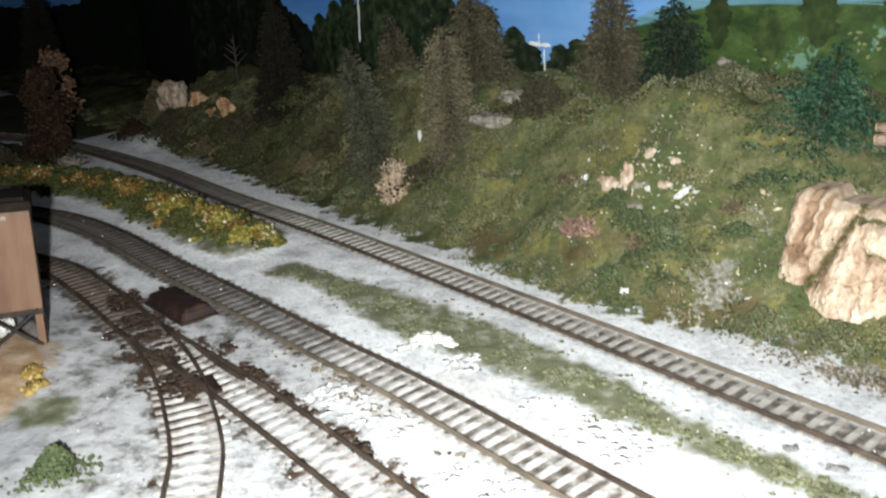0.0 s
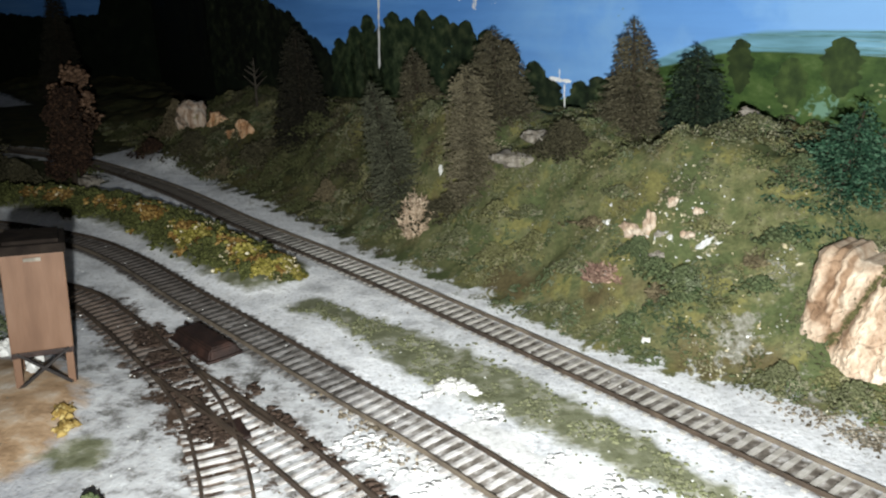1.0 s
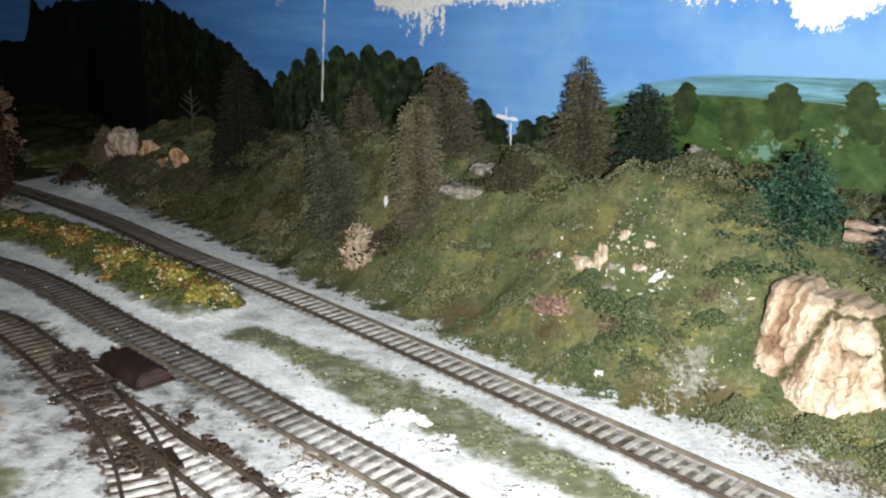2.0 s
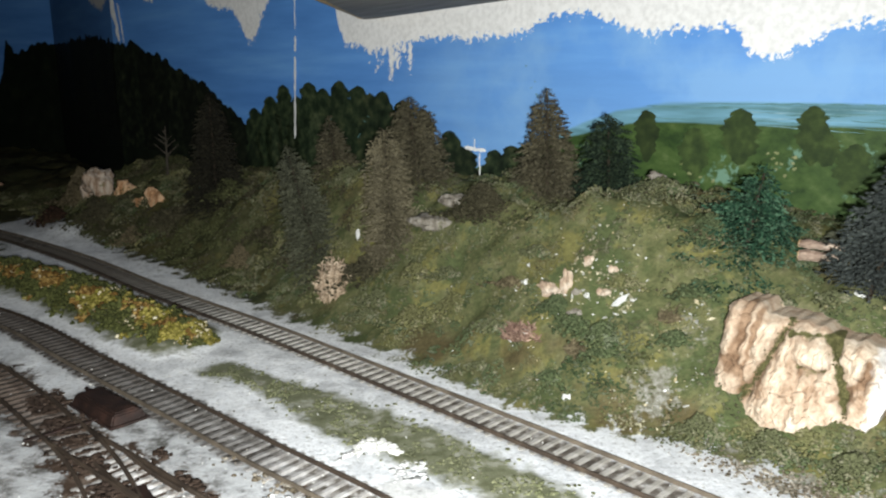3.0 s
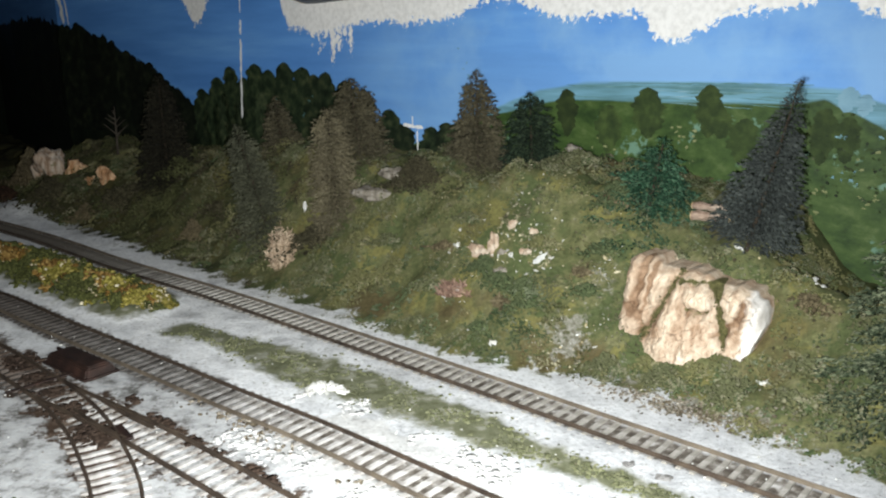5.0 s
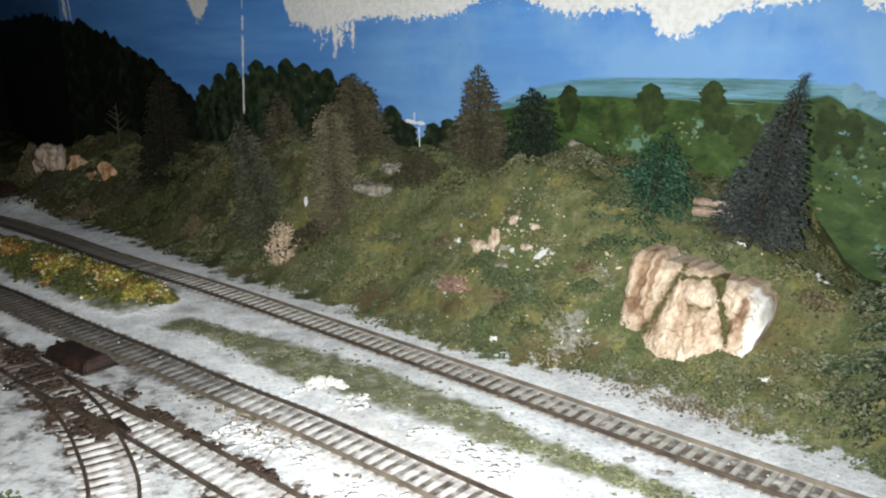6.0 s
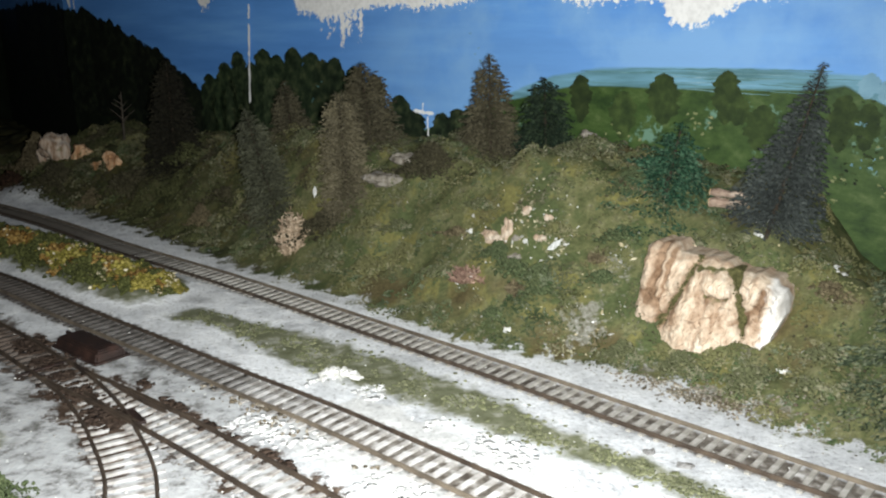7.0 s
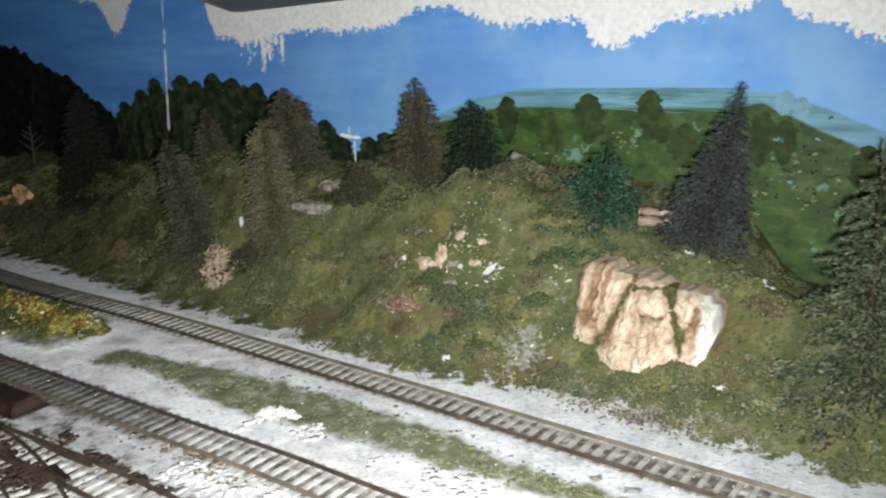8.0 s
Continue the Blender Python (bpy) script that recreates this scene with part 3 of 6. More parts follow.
        rail = rail[(rail[:, 0] > -0.30) & (rail[:, 0] < 0.05)]
        plate = np.maximum(plate, reach - near(xy, rail))
    plate = np.maximum(plate, np.minimum(0.0125 - near(xy, spline(TRACK_D[:7], 0.006)[0]), -0.128 - xy[:, 0]))
    fields["rust"] = plate
    fields["dirt"] = np.maximum(0.066 - np.hypot(xy[:, 0] + 0.275, xy[:, 1] - 0.305), -0.2)
    dl, _ = spline(TRACK_D, 0.01)
    fields["soot"] = 0.040 - np.abs(near(xy, dl) - 0.018)
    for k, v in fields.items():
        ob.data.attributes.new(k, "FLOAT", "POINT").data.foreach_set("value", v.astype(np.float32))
    return tagged(ob, "scenic ground with pale ballast, olive turf bank and brown dirt", "ground", kind="structure")


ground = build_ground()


# ---- backdrop, room ----
def wall_point(u, z, off=0.0):
    p = CORNER + WALL_D * u - WALL_N * off
    return Vector((p.x, p.y, z))


CLOUD = [(-1.4, 0.5), (-0.5, 0.40), (-0.12, 0.235), (-0.05, 0.222), (-0.01, 0.235), (0.02, 0.24), (0.06, 0.232), (0.094, 0.225), (0.12, 0.25), (0.17, 0.243), (0.207, 0.213), (0.245, 0.21), (0.259, 0.192), (0.268, 0.180), (0.278, 0.178), (0.288, 0.195), (0.311, 0.225), (0.33, 0.25), (0.39, 0.24), (0.400, 0.190), (0.408, 0.174), (0.432, 0.171), (0.452, 0.166), (0.470, 0.170), (0.490, 0.172), (0.500, 0.178), (0.540, 0.176), (0.598, 0.178), (0.617, 0.188), (0.65, 0.191), (0.669, 0.183), (0.697, 0.175), (0.727, 0.179), (0.755, 0.178), (0.760, 0.162), (0.778, 0.160), (0.794, 0.167), (0.811, 0.177), (0.841, 0.179), (0.86, 0.184), (0.872, 0.194), (0.881, 0.179), (0.903, 0.172), (0.93, 0.164), (1.0, 0.168), (1.4, 0.17)]
DRIPS = [(0.4385, 0.158, 0.0022), (0.4470, 0.150, 0.0018), (0.4545, 0.157, 0.0024), (0.4640, 0.141, 0.0030), (0.4715, 0.153, 0.0022), (0.4790, 0.158, 0.0020), (0.4850, 0.149, 0.0022), (0.2690, 0.176, 0.0030), (0.2780, 0.178, 0.0030)]
HILL = [(-0.9, 0), (0.55, 0.0), (0.62, 0.105), (0.675, 0.127), (0.712, 0.133), (0.762, 0.135), (0.824, 0.135), (0.879, 0.133), (0.905, 0.125), (0.937, 0.112), (1.4, 0.08)]
GREEN = [(-0.9, 0), (0.5, 0.06), (0.581, 0.088), (0.62, 0.102), (0.694, 0.120), (0.778, 0.122), (0.849, 0.124), (0.871, 0.127), (0.902, 0.112), (0.94, 0.098), (1.4, 0.07)]
FOREST = [(-1.4, 0.125), (-0.9, 0.122), (-0.82, 0.126), (-0.73, 0.119), (-0.60, 0.122), (-0.578, 0.126), (-0.557, 0.200), (-0.538, 0.172), (-0.515, 0.180), (-0.485, 0.192), (-0.45, 0.189), (-0.23, 0.189), (-0.127, 0.192), (0.0, 0.180), (0.06, 0.176), (0.099, 0.163), (0.164, 0.144), (0.213, 0.121), (0.245, 0.102), (0.262, 0.09), (0.285, 0.100), (0.32, 0.115), (0.40, 0.121), (0.46, 0.114), (0.50, 0.104), (0.52, 0.092), (0.56, 0.072), (0.60, 0.0), (1.4, 0.0)]


def build_backdrop(name, u0, u1, point, tag, step=0.006):
    us, zs = np.arange(u0, u1 + 1e-6, step), np.concatenate([np.arange(-0.02, 0.26, step), np.arange(0.26, 0.62, 0.012)])
    nu, nz = len(us), len(zs)
    v = [tuple(point(u, z)) for z in zs for u in us] + [tuple(point(u, z, -0.02)) for z in (zs[0], zs[-1]) for u in (us[0], us[-1])]
    i = np.arange(nu * nz).reshape(nz, nu)
    f = np.stack([i[:-1, :-1], i[:-1, 1:], i[1:, 1:], i[1:, :-1]], -1).reshape(-1, 4).tolist()
    n = nu * nz
    f += [[n + 1, n, n + 2, n + 3], [int(q) for q in i[0]][::-1] + [n, n + 1], [int(q) for q in i[-1]] + [n + 3, n + 2],
          [int(q) for q in i[:, 0]] + [n + 2, n], [int(q) for q in i[:, -1]][::-1] + [n + 1, n + 3]]
    ob = from_lists(name, v, f, M_BACK)
    U, Z = np.tile(us, nz), np.repeat(zs, nu)
    vals = {"cloud": Z - np.interp(U, *zip(*CLOUD)), "hill": np.interp(U, *zip(*HILL)) - Z, "green": np.interp(U, *zip(*GREEN)) - Z,
            "forest": np.interp(U, *zip(*FOREST)) - Z, "low": np.clip((0.20 - Z) / 0.1, 0, 1) * np.clip((U - 0.4) / 0.2, 0, 1), "worn": np.clip((U - 0.45) / 0.15, 0, 1),
            "drip": np.max([np.minimum(w * np.clip((Z - b) / 0.012, 0.25, 1) - np.abs(U - u - 0.05 * (Z - b)), 0.02 - np.abs(Z - b - 0.02)) for u, b, w in DRIPS], axis=0)}
    for k, q in vals.items():
        ob.data.attributes.new(k, "FLOAT", "POINT").data.foreach_set("value", np.r_[q, np.zeros(4)].astype(np.float32))
    return tagged(ob, tag, "backdrop", kind="structure")


def left_point(u, z, off=0.0):
    p = CORNER + Vector((0.60, -0.80, 0)) * u - Vector((0.80, 0.60, 0)) * off
    return Vector((p.x, p.y, z))


wall_back = build_backdrop("wall_back", 0.0, 1.35, wall_point, "backdrop wall painted with blue sky, ragged white clouds and green hills", 0.003)


def far_point(u, z, off=0.0):
    d = Vector((0.95, -0.312, 0))
    p = left_point(-0.45, z) + d * (u + 0.45) - Vector((0.312, 0.95, 0)) * off
    return Vector((p.x, p.y, z))


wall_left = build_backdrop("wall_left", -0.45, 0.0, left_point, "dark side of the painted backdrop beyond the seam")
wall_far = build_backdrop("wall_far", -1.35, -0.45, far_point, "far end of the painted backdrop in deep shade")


def painted_tree(u, top, bottom, width, material, seed, point=None, parent=None, waist=0.75):
    """A dabbed tree silhouette in thin paint on the backdrop: a round lumpy head over a narrower foot."""
    rnd = random.Random(seed)
    v, f = [], []
    n = 30
    lump = [rnd.uniform(0, 6.3) for _ in range(4)]
    lean = rnd.uniform(-0.12, 0.12) * width
    for k in range(n + 1):
        s = k / n
        z = top - (top - bottom) * s ** 1.1
        drop = min(1.0, (top - z) / (width * 0.95))
        w = width * 0.5 * math.sqrt(max(0.0, 1 - (1 - drop) ** 1.7)) * (1 - (1 - waist) * max(0.0, s - 0.45) / 0.55)
        if waist < 0.6 and s > 0.55:
            w *= math.sqrt(max(0.02, 1 - ((s - 0.55) / 0.45) ** 2))
        for side in (-1, 1):
            q = w * (1 + 0.13 * math.sin(s * 19 + lump[side]) + 0.10 * math.sin(s * 47 + lump[2 + (side > 0)]) + rnd.uniform(-0.10, 0.10))
            v.append(tuple((point or wall_point)(u + lean * s + side * q, z + rnd.uniform(-1, 1) * 0.0005 * (s > 0), 0.0012 + 0.0001 * (seed % 9))))
    for k in range(n):
        f.append([2 * k, 2 * k + 1, 2 * k + 3, 2 * k + 2])
    return from_lists("painted_tree", v, f, material, parent or wall_back)


for k, (u, z) in enumerate([(0.274, 0.115), (0.300, 0.127), (0.321, 0.138), (0.341, 0.128), (0.359, 0.141), (0.379, 0.136), (0.401, 0.143), (0.425, 0.139), (0.440, 0.133), (0.454, 0.135), (0.478, 0.128), (0.501, 0.122), (0.53, 0.106), (0.545, 0.094), (0.575, 0.094), (0.590, 0.098), (0.604, 0.100)]):
    painted_tree(u, z, 0.05, (0.034, 0.040, 0.028)[k % 3], P_DARK, k)
for k, (u, z, w, b) in enumerate([(0.698, 0.128, 0.018, 0.08), (0.732, 0.118, 0.022, 0.085), (0.760, 0.131, 0.028, 0.095), (0.802, 0.134, 0.020, 0.10), (0.812, 0.118, 0.020, 0.10), (0.826, 0.114, 0.022, 0.085), (0.872, 0.122, 0.018, 0.08), (0.885, 0.118, 0.016, 0.09), (0.93, 0.105, 0.022, 0.07), (0.965, 0.108, 0.024, 0.07)]):
    painted_tree(u, z, max(b, z - 0.034), w * 0.98, P_GREEN, 40 + k, waist=0.55)


dabs = random.Random(61)
for k in range(26):
    u = 0.27 + 0.0135 * k + dabs.uniform(-0.004, 0.004)
    z = float(np.interp(u, *zip(*FOREST))) - dabs.uniform(-0.006, 0.022)
    painted_tree(u, max(z, 0.07), 0.045, dabs.uniform(0.012, 0.022), (P_DARK, P_DAB)[k % 2], 80 + k)
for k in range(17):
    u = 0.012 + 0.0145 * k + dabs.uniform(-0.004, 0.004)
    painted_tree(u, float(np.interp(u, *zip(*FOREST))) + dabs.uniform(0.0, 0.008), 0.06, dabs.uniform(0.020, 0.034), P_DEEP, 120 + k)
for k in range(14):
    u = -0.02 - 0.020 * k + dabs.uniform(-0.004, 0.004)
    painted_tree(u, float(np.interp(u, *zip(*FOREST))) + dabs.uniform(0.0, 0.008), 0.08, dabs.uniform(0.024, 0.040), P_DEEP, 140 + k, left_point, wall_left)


def paint_streak(pts, width, seed, name="paint_streak", material=None, off=0.0022):
    """A brush stroke or a scrape on the backdrop, along pts of (u, z), with an uneven width."""
    rnd = random.Random(seed)
    v, f = [], []
    for k, (u, z) in enumerate(pts):
        a, b = pts[max(k - 1, 0)], pts[min(k + 1, len(pts) - 1)]
        du, dz = b[0] - a[0], b[1] - a[1]
        ln = math.hypot(du, dz) or 1.0
        w = width * rnd.uniform(0.55, 1.1) * (0.45 if k in (0, len(pts) - 1) else 1.0)
        v += [tuple(wall_point(u - dz / ln * w / 2, z + du / ln * w / 2, off)), tuple(wall_point(u + dz / ln * w / 2, z - du / ln * w / 2, off))]
    for k in range(len(pts) - 1):
        f.append([2 * k, 2 * k + 1, 2 * k + 3, 2 * k + 2])
    return from_lists(name, v, f, material or P_WHITE, wall_back)


def scrape(u0, z0, u1, z1, width, seed, n=10, wave=0.0004, material=None, name="paint_streak", off=0.0022):
    rnd = random.Random(seed)
    return paint_streak([(u0 + (u1 - u0) * k / n + rnd.uniform(-1, 1) * wave, z0 + (z1 - z0) * k / n + rnd.uniform(-1, 1) * wave) for k in range(n + 1)], width, seed, name, material, off)


# the long white scrape and the flaked seam
scrape(0.3368, 0.088, 0.3398, 0.1330, 0.0030, 1)
scrape(0.3398, 0.1325, 0.3420, 0.1640, 0.0034, 2)
scrape(0.3424, 0.1680, 0.3436, 0.1820, 0.0032, 3)
scrape(0.3440, 0.1880, 0.3450, 0.2250, 0.0018, 31)
scrape(0.0200, 0.184, 0.0060, 0.236, 0.0100, 4, wave=0.0015)
scrape(0.0300, 0.181, 0.0220, 0.225, 0.0035, 41, wave=0.0010)
scrape(0.545, 0.0935, 0.566, 0.0925, 0.0030, 5)
scrape(0.5555, 0.0935, 0.5550, 0.1010, 0.0012, 6)
scrape(0.5600, 0.0900, 0.5605, 0.0720, 0.0016, 61)
# faint strokes along the far hill, the washed patch at its end and the sky showing through the wood
strokes = random.Random(17)
for k in range(16):
    u, z, ln = strokes.uniform(0.69, 0.84), 0.1215 + 0.0009 * k, strokes.uniform(0.02, 0.07)
    scrape(u, z, u + ln, z - strokes.uniform(-0.001, 0.002), strokes.uniform(0.0004, 0.0010), 200 + k, material=(P_SKYDAB, P_TEAL)[k % 4 > 0], wave=0.0003, name="brush_stroke", off=0.0005 + 0.00002 * k)
painted_tree(0.8840, 0.1350, 0.1200, 0.0150, P_WASH, 77, waist=0.5)
painted_tree(0.8930, 0.1310, 0.1180, 0.0120, P_WASH, 78, waist=0.5)
for u, z, n, du, dz, m in ((0.886, 0.106, 5, 0.006, 0.0015, P_SKYDAB), (0.888, 0.082, 6, 0.007, 0.002, P_SKYDAB), (0.875, 0.095, 30, 0.012, 0.012, P_GREEN), (0.905, 0.085, 50, 0.018, 0.014, P_GREEN), (0.89, 0.092, 24, 0.016, 0.012, P_DAB), (0.915, 0.075, 14, 0.015, 0.012, P_STRAW), (0.790, 0.101, 8, 0.006, 0.003, P_STRAW), (0.795, 0.088, 6, 0.008, 0.004, P_STRAW), (0.897, 0.070, 6, 0.006, 0.004, P_STRAW), (0.872, 0.068, 6, 0.004, 0.006, P_STRAW), (0.727, 0.087, 6, 0.010, 0.003, P_STRAW), (0.61, 0.140, 5, 0.006, 0.010, P_SKYDAB), (0.44, 0.10, 6, 0.03, 0.006, P_TEAL)):
    for k in range(n):
        a, b = strokes.gauss(u, du), strokes.gauss(z, dz)
        scrape(a, b, a + strokes.uniform(-0.003, 0.003), b + strokes.uniform(-0.0015, 0.0015), strokes.uniform(0.0008, 0.0022), 300 + k, 5, 0.0004, m, "brush_stroke", 0.0026 + 0.00003 * (k % 20))


def room():
    x0, x1, y0, y1, z0, z1, w = -1.75, 1.45, -1.25, 1.95, -0.95, 1.15, 0.1
    for name, b, m in (("wall_south", (x0, x1, y0 - w, y0, z0, z1), M_ROOM), ("wall_north", (x0, x1, y1, y1 + w, z0, z1), M_ROOM),
                       ("wall_west", (x0 - w, x0, y0, y1, z0, z1), M_ROOM), ("wall_east", (x1, x1 + w, y0, y1, z0, z1), M_ROOM)):
        tagged(part(name, box_bm(*b), m), "plain unlit room wall", "wall", kind="structure")
    tagged(part("floor", box_bm(x0, x1, y0, y1, z0 - w, z0), M_FLOOR), "plain grey concrete room floor", "floor", kind="structure")
    tagged(part("ceiling", box_bm(x0, x1, y0, y1, z1, z1 + w), M_ROOM), "plain unlit room ceiling", "ceiling", kind="structure")


room()


def layout_table():
    t = empty("layout_table", pose(-0.2, 0.5, -0.95), "plywood layout table carrying the model railway", "table")
    part("tabletop", box_bm(-1.24, 1.19, -0.85, 0.99, 0.910, 0.932, 0.002), M_PLY, t)
    for x, y in ((-1.15, -0.78), (1.1, -0.78), (-1.15, 0.9), (1.1, 0.9)):
        part("leg", box_bm(x - 0.03, x + 0.03, y - 0.03, y + 0.03, 0.0, 0.910, 0.003), M_PLY, t)


layout_table()


def shelf():
    """A loose board above the bank, its end against the backdrop."""
    ax = Vector((0.47, -0.883, 0)).normalized()
    side = Vector((0.883, 0.47, 0)).normalized()
    t = empty("shelf_board", Matrix.Translation((-0.109, 0.395, 0.194)) @ Matrix(((ax.x, side.x, 0), (ax.y, side.y, 0), (0, 0, 1))).to_4x4(),
              "pine shelf board with rounded edge and grey underside above the bank", "shelf")
    bm = bmesh.new()
    out = [(0.0, 0.006), (0.004, 0.0), (0.62, 0.0), (0.62, 0.17), (-0.345, 0.17), (-0.35, 0.165)]
    lo = [bm.verts.new((x, y, 0.0)) for x, y in out]
    hi = [bm.verts.new((x, y, 0.019)) for x, y in out]
    bm.faces.new(lo[::-1])
    bm.faces.new(hi)
    for k in range(len(out)):
        j = (k + 1) % len(out)
        bm.faces.new((lo[k], lo[j], hi[j], hi[k]))
    bmesh.ops.bevel(bm, geom=bm.edges[:], offset=0.0025, segments=3, affect="EDGES")
    part("board", bm, M_PINE, t, "light pine board")
    bm = bmesh.new()
    bm.faces.new([bm.verts.new((x, y, -0.0006)) for x, y in [(0.008, 0.008), (0.61, 0.004), (0.61, 0.166), (-0.335, 0.164)]])
    part("underside", bm, M_UNDER, t, "dull grey underside")


shelf()


# ---- tracks ----
def rail_profile(wide):
    return [(-1.1 * wide, -2.5), (1.1 * wide, -2.5), (1.05 * wide, -2.0), (0.42 * wide, -1.75), (0.42 * wide, -0.95), (0.62 * wide, -0.75), (0.62 * wide, -0.1), (0.45 * wide, 0.0),
            (-0.45 * wide, 0.0), (-0.62 * wide, -0.1), (-0.62 * wide, -0.75), (-0.42 * wide, -0.95), (-0.42 * wide, -1.75), (-1.05 * wide, -2.0)]


def sweep_rail(name, xy, d, off, material, parent, wide=1.0):
    prof = rail_profile(wide)
    n = len(prof)
    v, f = [], []
    for (x, y), (dx, dy) in zip(xy, d):
        for px, pz in prof:
            o = off + px * 0.001
            v.append((x - dy * o, y + dx * o, pz * 0.00072))
    for k in range(len(xy) - 1):
        for j in range(n):
            q = (j + 1) % n
            f.append((k * n + j, k * n + q, (k + 1) * n + q, (k + 1) * n + j))
    f += [tuple(range(n))[::-1], tuple((len(xy) - 1) * n + j for j in range(n))]
    return from_lists(name, v, f, material, parent)


def tie_mesh(length, material):
    bm = box_bm(-0.0011, 0.0011, -length / 2, length / 2, -0.0034, -0.00175, 0.00025)
    me = bpy.data.meshes.new("tie")
    bm.to_mesh(me)
    bm.free()
    me.materials.append(material)
    return me


TIE, TIE_SHORT, TIE_YARD = tie_mesh(0.0256, M_TIE), tie_mesh(0.0218, M_TIE_DUSTY), tie_mesh(0.0246, M_TIE_YARD)


def track(pts, label, rail_mats, wide=1.0, ties=None, skip=0.0, spacing=0.0063, seed=0, tie_data=None):
    rnd = random.Random(seed)
    t = empty("railway_track", pose(0, 0, 0), label, "railway track", "tracks of the layout")
    xy, d = spline(pts, 0.004)
    sweep_rail("rail", xy, d, 0.0088, rail_mats[0], t, wide)
    sweep_rail("rail", xy, d, -0.0088, rail_mats[1], t, wide)
    xy, d = spline(pts, spacing)
    for (x, y), (dx, dy) in list(zip(xy, d))[int(skip / spacing):]:
        if not (-0.75 < x < 0.42):
            continue
        tie = new("tie", tie_data or TIE)
        tie.parent = t
        tie.matrix_basis = pose(x + rnd.uniform(-3, 3) * 1e-4, y, -0.0001 * rnd.random() * 3, 0, 0, math.degrees(math.atan2(dy, dx)) + rnd.uniform(-2, 2))
    return t


track(TRACK_A, "main line track with dark ties and dusty rails along the bank", (M_RAIL_TAN, M_RAIL), 0.56, seed=1, tie_data=TIE_SHORT)
track(TRACK_B, "middle track with weathered ties in white ballast", (M_RAIL, M_RAIL_TAN), 0.60, seed=2)
track(TRACK_C, "yard track with rust-brown rails and grey ties", (M_RAIL, M_RAIL), 0.75, seed=3, tie_data=TIE_YARD)
switch = track(TRACK_D, "diverging turnout track with rust-brown rails curving off", (M_RAIL, M_RAIL), 0.70, skip=0.055, seed=4, tie_data=TIE_YARD)


def turnout_parts():
    part("frog", box_bm(-0.008, 0.008, -0.0022, 0.0022, -0.0017, -0.0003, 0.0004), M_RUST, switch, "dark frog casting").matrix_basis = pose(-0.138, 0.3225, 0, 0, 0, -50)
    part("throw_bar", box_bm(-0.001, 0.001, -0.018, 0.018, -0.0016, -0.0009, 0.0002), M_RUST, switch).matrix_basis = pose(-0.199, 0.378, 0, 0, 0, -42)
    for off in (0.0068, -0.0068):
        xy, d = spline([(-0.165, 0.351), (-0.146, 0.334), (-0.13, 0.322)], 0.003)
        sweep_rail("guard_rail", xy, d, off, M_RAIL, switch, 0.8)


turnout_parts()


def switch_machine():
    t = empty("switch_machine", pose(-0.1895, 0.3990, BALLAST, 0, 0, -38), "rusty brown switch machine box beside the yard track", "switch machine")
    bm = box_bm(-0.0205, 0.0205, -0.0090, 0.0090, 0.0, 0.0056, 0.0)
    for v in bm.verts:
        if v.co.z > 0.003:
            v.co.y *= 0.74
            v.co.x *= 0.94
    bmesh.ops.bevel(bm, geom=bm.edges[:], offset=0.0008, segments=2, affect="EDGES")
    part("housing", bm, M_RUST, t)
    part("lid", box_bm(-0.0175, 0.0175, -0.0050, 0.0050, 0.0054, 0.0062, 0.0003), M_RUST, t)
    part("lever", tube_bm((-0.022, 0.003, 0.002), (-0.029, 0.0032, 0.0028), 0.0014, 0.0010), M_RUST, t)
    part("flange", box_bm(-0.0216, 0.0216, -0.0097, 0.0097, -0.0005, 0.0012, 0.0004), M_RUST, t)


switch_machine()


# ---- tower ----
def tower():
    zb = z_at(-0.248, 0.352)
    t = empty("trestle_tower", pose(-0.2455, 0.3525, zb - 0.002, -1.0, 4.0, 35), "brown wooden tower with black roof on a braced trestle", "tower")
    w, z0, z1 = 0.0126, 0.0180, 0.0625
    bm = box_bm(-w, w, -w, w, z0, z1, 0.0006)
    part("body", bm, M_TOWER, t)
    bm = bmesh.new()
    box_bm(-w - 0.0010, w + 0.0010, -w - 0.0010, w + 0.0010, z1, z1 + 0.0042, 0.0006, bm)
    box_bm(-w + 0.0015, w - 0.0015, -w + 0.0015, w - 0.0015, z1 + 0.0040, z1 + 0.0058, 0.0006, bm)
    part("roof", bm, M_TAR, t, "black tar roof")
    part("plaque", box_bm(-0.0035, 0.0035, -w - 0.0012, -w - 0.0006, z1 - 0.0030, z1 - 0.0014, 0.0002), M_ROCK_GREY, t, "small pale plate")
    for x in (-w + 0.002, w - 0.002):
        for y in (-w + 0.002, w - 0.002):
            part("leg", box_bm(x - 0.0016, x + 0.0016, y - 0.0016, y + 0.0016, -0.004, z0 + 0.001, 0.0003), M_TOWER, t)
    for sx in (-1, 1):
        for y in (-w + 0.0005, w - 0.0005):
            part("brace", tube_bm((sx * w * 0.85, y, 0.001), (-sx * w * 0.85, y, z0), 0.0009, 0.0009, 6), M_BLACK, t)
    for sy in (-1, 1):
        part("brace", tube_bm((w - 0.0005, sy * w * 0.85, 0.001), (w - 0.0005, -sy * w * 0.85, z0), 0.0009, 0.0009, 6), M_BLACK, t)
    part("sill", box_bm(-w, w, -w, -w + 0.003, z0 - 0.0025, z0, 0.0003), M_RUST, t)


tower()


